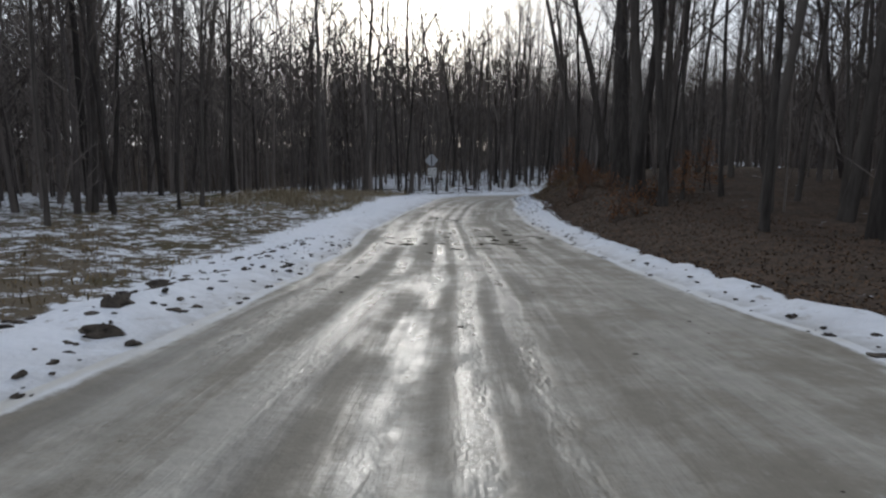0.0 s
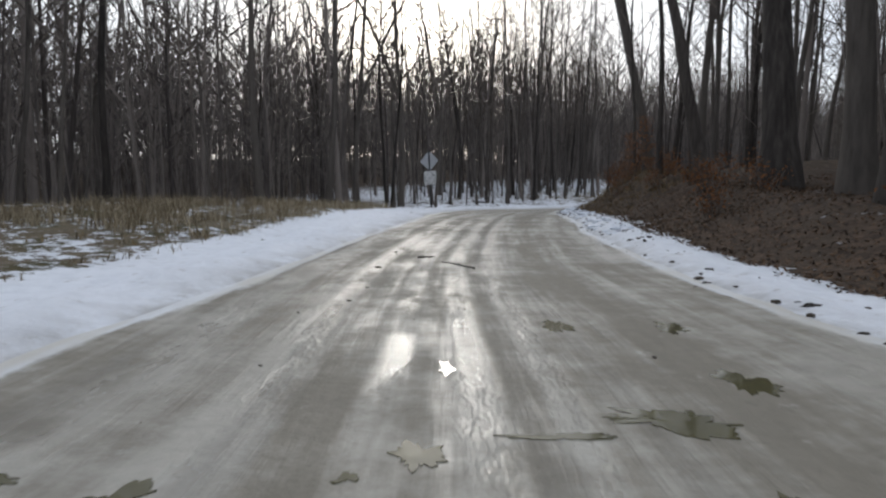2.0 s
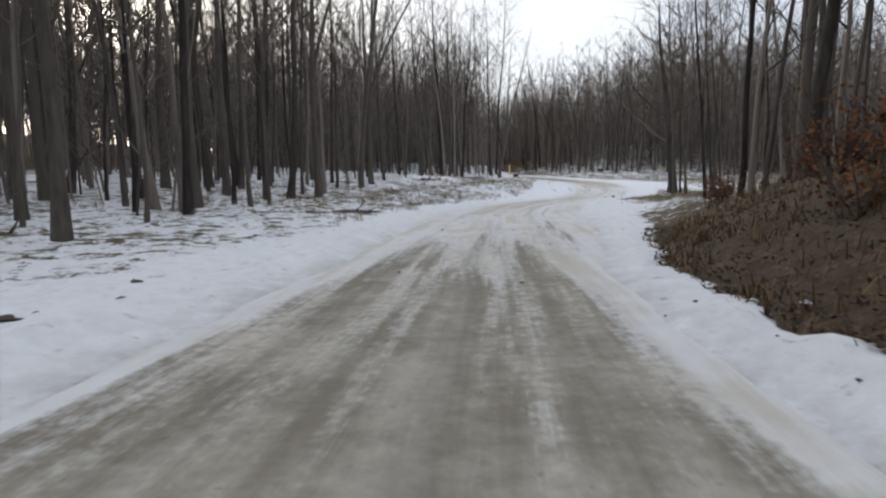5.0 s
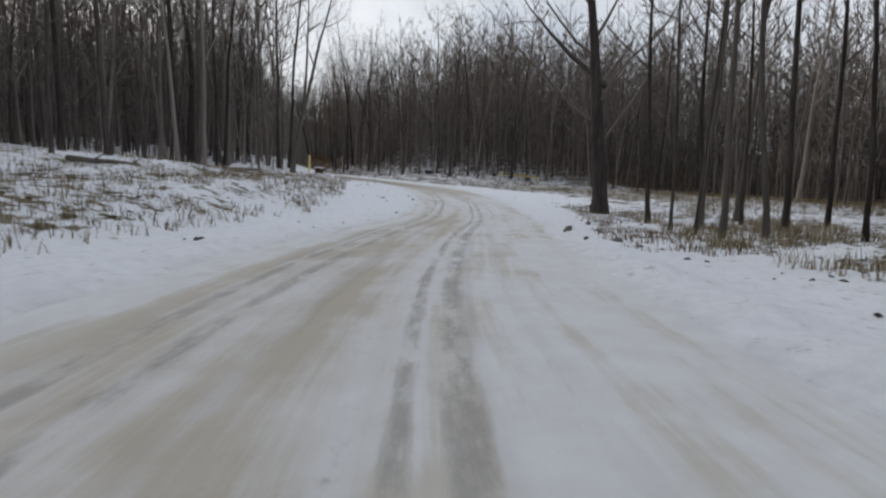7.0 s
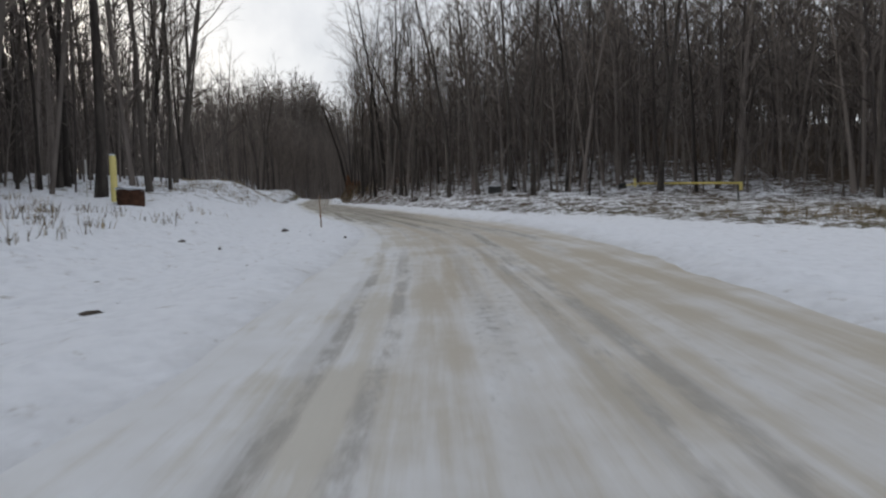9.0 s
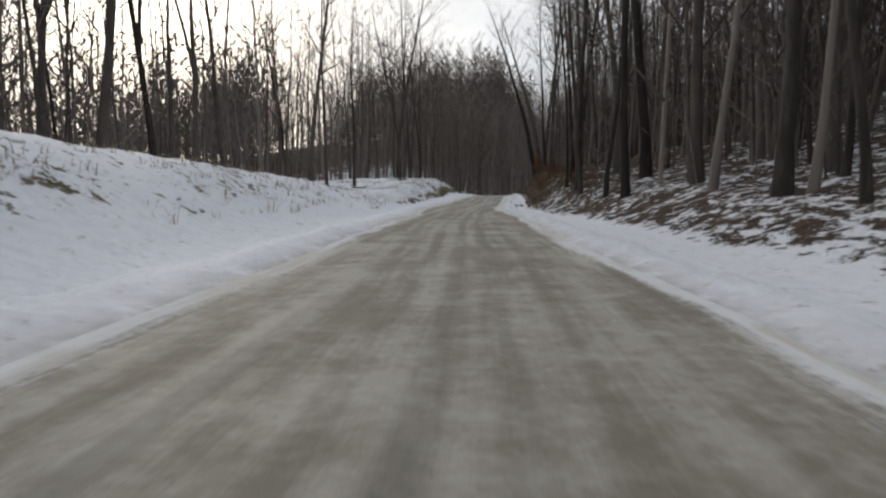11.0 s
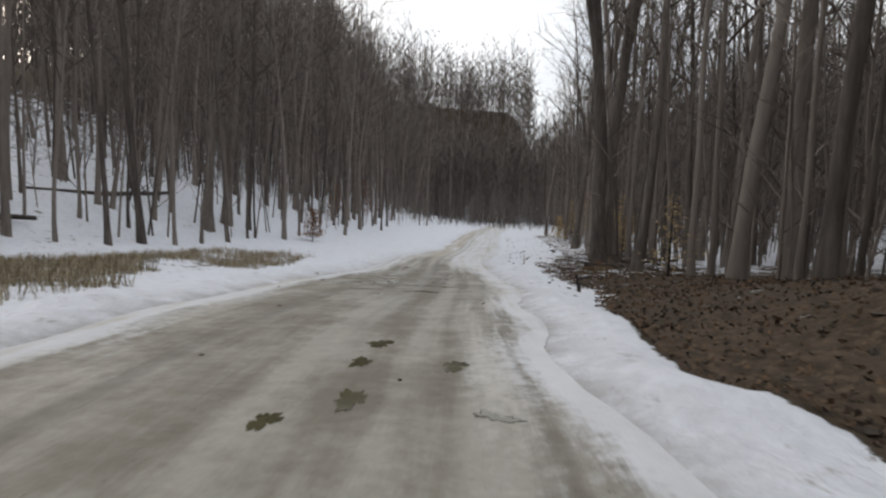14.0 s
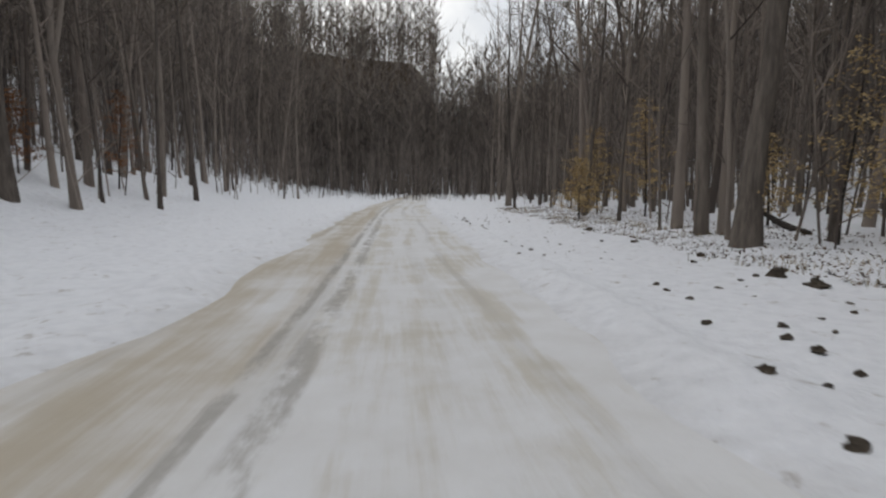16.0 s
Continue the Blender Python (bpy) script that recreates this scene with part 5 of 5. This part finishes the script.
def beech(x, y, seed, tall, leaf_mat, label, full=1.0):
    rng = np.random.default_rng(seed)
    ob = thing("young_beech", label, "tree", (x, y, on_ground(x, y)), 0, "young beeches with dead leaves")
    stem, twigs, foliage = Build(), Build(), Build()
    line = bend(rng, (0, 0, -0.2), (0.02, 0, 1), tall, 8, 0.03)
    stem.tube(line, np.linspace(0.05, 0.008, 9), 7)
    for n in range(26):
        f = 0.18 + 0.8 * n / 26
        p = line[min(int(f * 8), 7)] * (1 - (f * 8) % 1) + line[min(int(f * 8) + 1, 8)] * ((f * 8) % 1)
        a = n * 2.4 + rng.uniform(-0.4, 0.4)
        reach = tall * 0.36 * (1.08 - f) * rng.uniform(0.7, 1.2)
        limb = bend(rng, p, (math.cos(a), math.sin(a), 0.22), reach, 4, 0.08)
        twigs.tube(limb, np.linspace(0.012, 0.004, 5), 4)
        for _ in range(int((45 + 60 * (1 - f)) * full)):
            q = limb[int(rng.integers(1, 5))] + rng.normal(0, 1, 3) * (0.16, 0.16, 0.05)
            b = rng.uniform(0, 6.28)
            way = np.array([math.cos(b), math.sin(b), rng.uniform(-0.9, -0.1)])
            way /= np.linalg.norm(way)
            side = np.cross(way, (0, 0, 1.0))
            side /= np.linalg.norm(side) + 1e-6
            foliage.blade(q, way, side, rng.uniform(0.09, 0.15), rng.uniform(0.05, 0.08))
    part("stem", stem, MAT_BARK, ob)
    part("crown", twigs, MAT_TWIG, ob)
    part("foliage", foliage, leaf_mat, ob, "dry tan leaves" if leaf_mat is MAT_TAN else "dry rust-brown leaves", False)


for n, (x, y, tall, tan) in enumerate(((166.6, 232.7, 5.4, True), (168.8, 235.8, 4.6, True), (157.6, 225.4, 4.8, True), (154.5, 256.0, 5.4, False), (149.6, 253.4, 3.8, False), (153.0, 221.0, 2.6, True), (147.0, 217.6, 3.2, True), (165.0, 235.0, 3.0, True), (137.0, 235.0, 2.6, False), (133.6, 207.5, 2.6, True), (12.5, 27.0, 2.8, False), (10.4, 24.5, 2.4, False), (9.0, 41.5, 3.0, False), (9.8, 45.2, 3.2, False), (11.4, 47.6, 3.0, False), (119.6, 193.4, 2.4, False), (160.6, 224.6, 4.0, True), (150.8, 219.2, 4.4, True), (155.2, 221.8, 3.2, True), (172.2, 238.4, 4.6, True), (163.4, 227.6, 3.4, True), (146.8, 249.6, 2.6, False))):
    beech(x, y, 500 + n, tall, MAT_TAN if tan else MAT_RUST, "young beech holding pale tan dead leaves" if tan else "young beech holding rust-brown dead leaves", 0.3 if y < 60 or y == 225.4 else 0.12 if y == 207.5 else 0.5 if n > 15 else 0.8)


# ---- meltwater in the potholes ----
def puddle(s, u, long, wide, seed):
    rng = np.random.default_rng(seed)
    n = 84
    a = np.linspace(0, 2 * np.pi, n, endpoint=False)
    wave = 1 + sum(k * np.sin(m * a + rng.uniform(0, 6.3)) for m, k in ((2, 0.2), (3, 0.18), (5, 0.14), (8, 0.12), (13, 0.1), (19, 0.08), (29, 0.06)))
    drift = 0.6 * min(long, wide) * np.sin(2.3 * np.sin(a) + rng.uniform(0, 6))
    su = np.stack([s + long * wave * np.cos(a) + drift * (wide > long), u + wide * wave * np.sin(a)], 1)
    xy = spot(su[:, 0], su[:, 1])
    slope = (float(height(s + 1, u)) - float(height(s - 1, u))) / 2
    z = np.maximum(height(su[:, 0], su[:, 1]) + 0.005, float(height(s, u)) + 0.005 + slope * (su[:, 0] - s))
    cx, cy = (float(v) for v in spot(s, u))
    cz = float(height(s, u)) + 0.005
    ob = thing("puddle", "shallow muddy puddle in a pothole of the slushy road", "puddle", (cx, cy, cz), 0, "puddles on the road")
    body = Build()
    body.verts = [(float(p[0] - cx), float(p[1] - cy), float(h - cz)) for p, h in zip(xy, z)] + [(0, 0, 0)]
    body.faces = [(k, (k + 1) % n, n) for k in range(n)]
    low = [(float(p[0] - cx), float(p[1] - cy), float(h - cz) - 0.03) for p, h in zip(xy, z)]
    body.verts += low
    body.faces += [((k + 1) % n, k, n + 1 + k, n + 1 + (k + 1) % n) for k in range(n)]
    part("water", body, MAT_PUDDLE, ob, "", False)


# station, offset, half length and half width of each puddle
FIRST_STRETCH = ((15.4, -0.82, 0.12, 0.076), (15.4, -0.37, 0.12, 0.1), (15.2, 0.07, 0.031, 0.23), (15.2, 0.57, 0.031, 0.21), (15.4, 0.74, 0.12, 0.076), (16, -0.26, 0.031, 0.22), (16.8, -0.47, 0.031, 0.048), (17, -0.18, 0.12, 0.095), (16.6, -1.33, 0.12, 0.16), (16, -1.3, 0.21, 0.067), (15.2, -1.32, 0.21, 0.21), (15.4, -1.83, 0.12, 0.13), (16.8, -1.92, 0.031, 0.14), (18.2, -0.04, 0.12, 0.048), (17.2, 0.5, 0.031, 0.23), (17.4, 1.11, 0.12, 0.32), (17.4, 1.2, 0.12, 0.085), (18, 1.84, 0.21, 0.13), (19.4, 1.92, 0.21, 0.1), (19.4, 0.93, 0.21, 0.1), (16.4, 1.27, 0.21, 0.15), (15.6, 1.02, 0.031, 0.26), (15.4, 1.24, 0.12, 0.15), (16, 1.75, 0.21, 0.17), (16.6, 1.79, 0.12, 0.095), (15.4, 1.69, 0.12, 0.2), (16.4, 2.15, 0.031, 0.17), (15.6, 2.13, 0.031, 0.17), (14.4, 0.71, 0.031, 0.22), (14.6, 1.81, 0.12, 0.11), (14.4, 1.17, 0.031, 0.048), (14, 1.22, 0.031, 0.048), (14.2, 0.01, 0.12, 0.13), (17, 2.77, 0.12, 0.14), (17.4, 2.62, 0.12, 0.19), (13.4, -0.65, 0.12, 0.076))
LAST_DIP = ((253, -2.75, 0.12, 0.2), (252.6, -1.67, 0.12, 0.4), (252.6, -1.05, 0.12, 0.15), (252.6, -0.63, 0.12, 0.25), (253.8, -0.7, 0.12, 0.16), (253.6, -1.77, 0.21, 0.2), (254.8, -1.88, 0.031, 0.21), (255, -0.66, 0.12, 0.17), (255.4, -0.64, 0.12, 0.11), (256.6, -0.47, 0.12, 0.14), (257.8, -0.7, 0.12, 0.26), (257, -3, 0.12, 0.17), (256.8, -2.1, 0.21, 0.23), (255.8, -2.37, 0.12, 0.085), (255.8, -1.71, 0.12, 0.15), (254.4, -2.92, 0.031, 0.28), (253.4, -2.29, 0.12, 0.057), (253.8, -2.01, 0.12, 0.085), (253, -3.03, 0.12, 0.067), (252.4, -2.77, 0.031, 0.076), (252, -1.73, 0.031, 0.14), (251.2, -2.13, 0.031, 0.18), (251, -0.9, 0.12, 0.23), (253.4, -2.29, 0.12, 0.048), (255, -4, 0.12, 0.048))
BEND = ((48, 0.39, 0.21, 0.16), (47, 0.34, 0.12, 0.085), (45.4, 1.14, 0.12, 0.2), (46.2, 0.02, 0.12, 0.048), (48.2, -0.54, 0.12, 0.048))
CREST = ((222.2, -0.3, 0.12, 0.12), (223.2, -0.27, 0.031, 0.095), (234, -0.23, 0.031, 0.14), (233, -0.19, 0.12, 0.14), (232.2, -0.3, 0.12, 0.16), (231.6, -0.25, 0.031, 0.14), (244.9, -0.05, 0.14, 0.095), (245.6, -0.75, 0.14, 0.095), (244, -0.7, 0.15, 0.095), (244.9, -0.8, 0.12, 0.076), (243.6, -1.1, 0.11, 0.076), (243.8, 0.2, 0.062, 0.11))
for n, (s, u, long, wide) in enumerate(FIRST_STRETCH + LAST_DIP + BEND + CREST):
    puddle(s, u, long, wide, 700 + n)


# ---- what nobody could count: dry grass, leaves, clods ----
def grass(seed, count, s_range, side, out_range, tall, name, label, mat=MAT_STRAW):
    rng = np.random.default_rng(seed)
    blades = Build()
    ss = rng.uniform(*s_range, count)
    edge = along("left" if side < 0 else "right", ss)
    uu = edge + side * (along("strip_left" if side < 0 else "strip_right", ss) * 0.9 + rng.uniform(*out_range, count))
    keep = soft_noise(ss * 0.4, uu * 0.6, seed, 2) > -0.12
    ss, uu = ss[keep], uu[keep]
    xy, zz = spot(ss, uu), height(ss, uu) - 0.02
    for (x, y), z in zip(xy.tolist(), zz.tolist()):
        for _ in range(int(rng.integers(5, 10))):
            a, lean, h = rng.uniform(0, 6.28), rng.uniform(0.1, 0.7), tall * rng.uniform(0.4, 1.2)
            p = np.array([x + rng.normal(0, 0.13), y + rng.normal(0, 0.13), z])
            way = np.array([math.cos(a) * lean, math.sin(a) * lean, 1.0])
            way /= np.linalg.norm(way)
            side_v = np.array([-math.sin(a), math.cos(a), 0])
            b = len(blades.verts)
            w = rng.uniform(0.006, 0.012)
            tip = p + way * h + np.array([math.cos(a), math.sin(a), -0.3]) * h * lean * 0.4
            blades.verts += [(p - side_v * w).tolist(), (p + side_v * w).tolist(), (p + way * h * 0.6 + side_v * w * 0.7).tolist(), (p + way * h * 0.6 - side_v * w * 0.7).tolist(), tip.tolist()]
            blades.faces += [(b, b + 1, b + 2, b + 3), (b + 3, b + 2, b + 4)]
    ob = part(name, blades, mat, None, "", False)
    tagged(ob, label, "grass", "", "stuff")


grass(1, 1500, (2, 30), -1, (0.2, 10), 0.15, "field_grass", "short brown grass poking through patchy snow", MAT_DRY)
grass(2, 1900, (26, 43), -1, (0.3, 8), 0.5, "tall_grass", "tall tan dead grass beside the snowbank")
grass(3, 1500, (66, 140), -1, (0.0, 13), 0.36, "slope_grass", "dry stalks poking through snow on a slope")
grass(4, 1500, (80, 106), 1, (0.0, 6), 0.38, "verge_grass", "dry grass and weeds along a snowy verge")
grass(5, 1500, (104, 138), 1, (2.5, 30), 0.5, "meadow_grass", "tan dead grass standing in a snowy meadow")
grass(15, 1900, (104, 138), 1, (3, 30), 0.52, "meadow_weeds", "brown dead weeds standing in a snowy meadow", MAT_DRY)
grass(6, 700, (150, 196), -1, (0.3, 8), 0.32, "bank_grass", "tan dead grass on a snowy bank")
grass(7, 900, (196, 236), -1, (0.0, 6), 0.16, "mound_grass", "short dry stalks on a snowy mound")
grass(8, 2400, (243, 264), -1, (-0.2, 4.0), 0.3, "roadside_grass", "dry grass between snowbank and wood")
grass(9, 520, (258, 310), 1, (0.2, 3.2), 0.2, "wood_edge_grass", "thin dry stalks at the snowy edge of the wood")

grass(10, 1500, (36, 62), 1, (0.2, 4.5), 0.22, "bank_tufts", "brown dead grass and weeds on a leafy bank", MAT_DRY)
grass(11, 2600, (202, 241), 1, (0.15, 4.5), 0.26, "cutting_grass", "brown dead grass and roots hanging on a cut bank", MAT_DRY)
grass(14, 1700, (74, 114), -1, (-0.3, 9), 0.3, "hillside_weeds", "brown weeds and grass showing through snow on a slope", MAT_DRY)
grass(13, 520, (104, 136), -1, (-0.2, 9), 0.34, "weed_stalks", "thin brown weed stalks standing in snow", MAT_DRY)
grass(12, 700, (88, 112), 1, (-2.2, 0.8), 0.22, "shoulder_grass", "brown matted grass along a snowy shoulder", MAT_DRY)


def litter(seed, count, s_range, out_range, name):
    rng = np.random.default_rng(seed)
    leaves = Build()
    s = rng.uniform(*s_range, count)
    u = along("right", s) + along("strip_right", s) * 0.8 + rng.uniform(0, 1, count) ** 1.4 * (out_range[1] - out_range[0]) + out_range[0]
    xy, z = spot(s, u), height(s, u)
    for k in range(count):
        way = np.array([*rng.normal(0, 1, 2), rng.uniform(-0.2, 0.8)])
        way /= np.linalg.norm(way)
        side = np.cross(way, (rng.normal(0, 0.5), rng.normal(0, 0.5), 1.0))
        side /= np.linalg.norm(side) + 1e-6
        leaves.blade((xy[k, 0], xy[k, 1], z[k] + rng.uniform(0.0, 0.06)), way, side, rng.uniform(0.05, 0.09), rng.uniform(0.03, 0.06))
    tagged(part(name, leaves, MAT_LITTER, None, "", False), "brown fallen leaves covering the bank", "leaves", "", "stuff")


litter(21, 15000, (0, 34), (0.15, 7), "leaf_litter")
litter(22, 12000, (28, 62), (0.1, 5), "bank_leaves")
litter(23, 11000, (194, 240), (0.35, 5), "cutting_leaves")
litter(24, 11000, (238, 266), (0.25, 6), "wood_leaves")
litter(25, 9000, (262, 312), (1.0, 7), "wood_edge_leaves")


def clods(seed, count, s_range, side, out_range, size, name, label, mat=MAT_CLOD):
    rng, shape = np.random.default_rng(seed), random.Random(seed)
    lumps = Build()
    for _ in range(count):
        s = rng.uniform(*s_range)
        edge = along("left", s) if side < 0 else along("right", s)
        u = float(edge + side * rng.uniform(*out_range))
        x, y = (float(v) for v in spot(s, u))
        k = size * rng.uniform(0.3, 1.0) ** 1.6
        lumps.lump((x, y, float(height(s, u)) + k * 0.1), (k * shape.uniform(0.5, 1.9), k, k * 0.45), shape, 4, 6)
    tagged(part(name, lumps, mat, None, "", False), label, "clods", "", "stuff")


clods(31, 360, (2, 16), -1, (-0.1, 1.9), 0.06, "snowbank_clods", "dark frozen clods and twigs on a ploughed snowbank")
clods(32, 220, (4, 44), 1, (-0.15, 0.8), 0.06, "verge_clods", "dark clods of earth along the thin roadside snow")
clods(33, 300, (72, 122), 1, (2.0, 7.0), 0.075, "shoulder_clods", "scattered dark clods on a snowy shoulder")
clods(34, 60, (196, 240), 1, (0.2, 2.0), 0.08, "cutting_clods", "dark clods along the foot of a brown bank")
clods(35, 330, (240, 306), 1, (0.7, 5.4), 0.062, "wood_side_clods", "scattered clods and sticks on roadside snow")
clods(36, 110, (20, 140), -1, (0.3, 6.0), 0.08, "left_side_clods", "small dark clods on roadside snow")
clods(37, 120, (0, 70), -1, (-6.0, -0.3), 0.035, "road_grit", "small stones and bits of bark on the slushy road")
clods(38, 120, (190, 262), -1, (-4.2, -0.3), 0.035, "road_gravel", "small stones on the gravel road")
clods(39, 260, (28, 50), 1, (0.1, 1.2), 0.12, "snow_lumps", "lumps of ploughed snow at the foot of a bank", MAT_SNOW)

clods(42, 120, (28, 46), 1, (0.0, 1.2), 0.06, "bank_clods", "dark clods among lumps of ploughed snow")
clods(40, 110, (213, 237), -1, (1.6, 2.4), 0.16, "moss_turf", "mossy turf showing at the foot of a snowy bank", MAT_MOSS)
clods(41, 30, (206, 213), -1, (1.8, 2.3), 0.15, "moss_patch", "mossy turf at the foot of a snowy mound", MAT_MOSS)
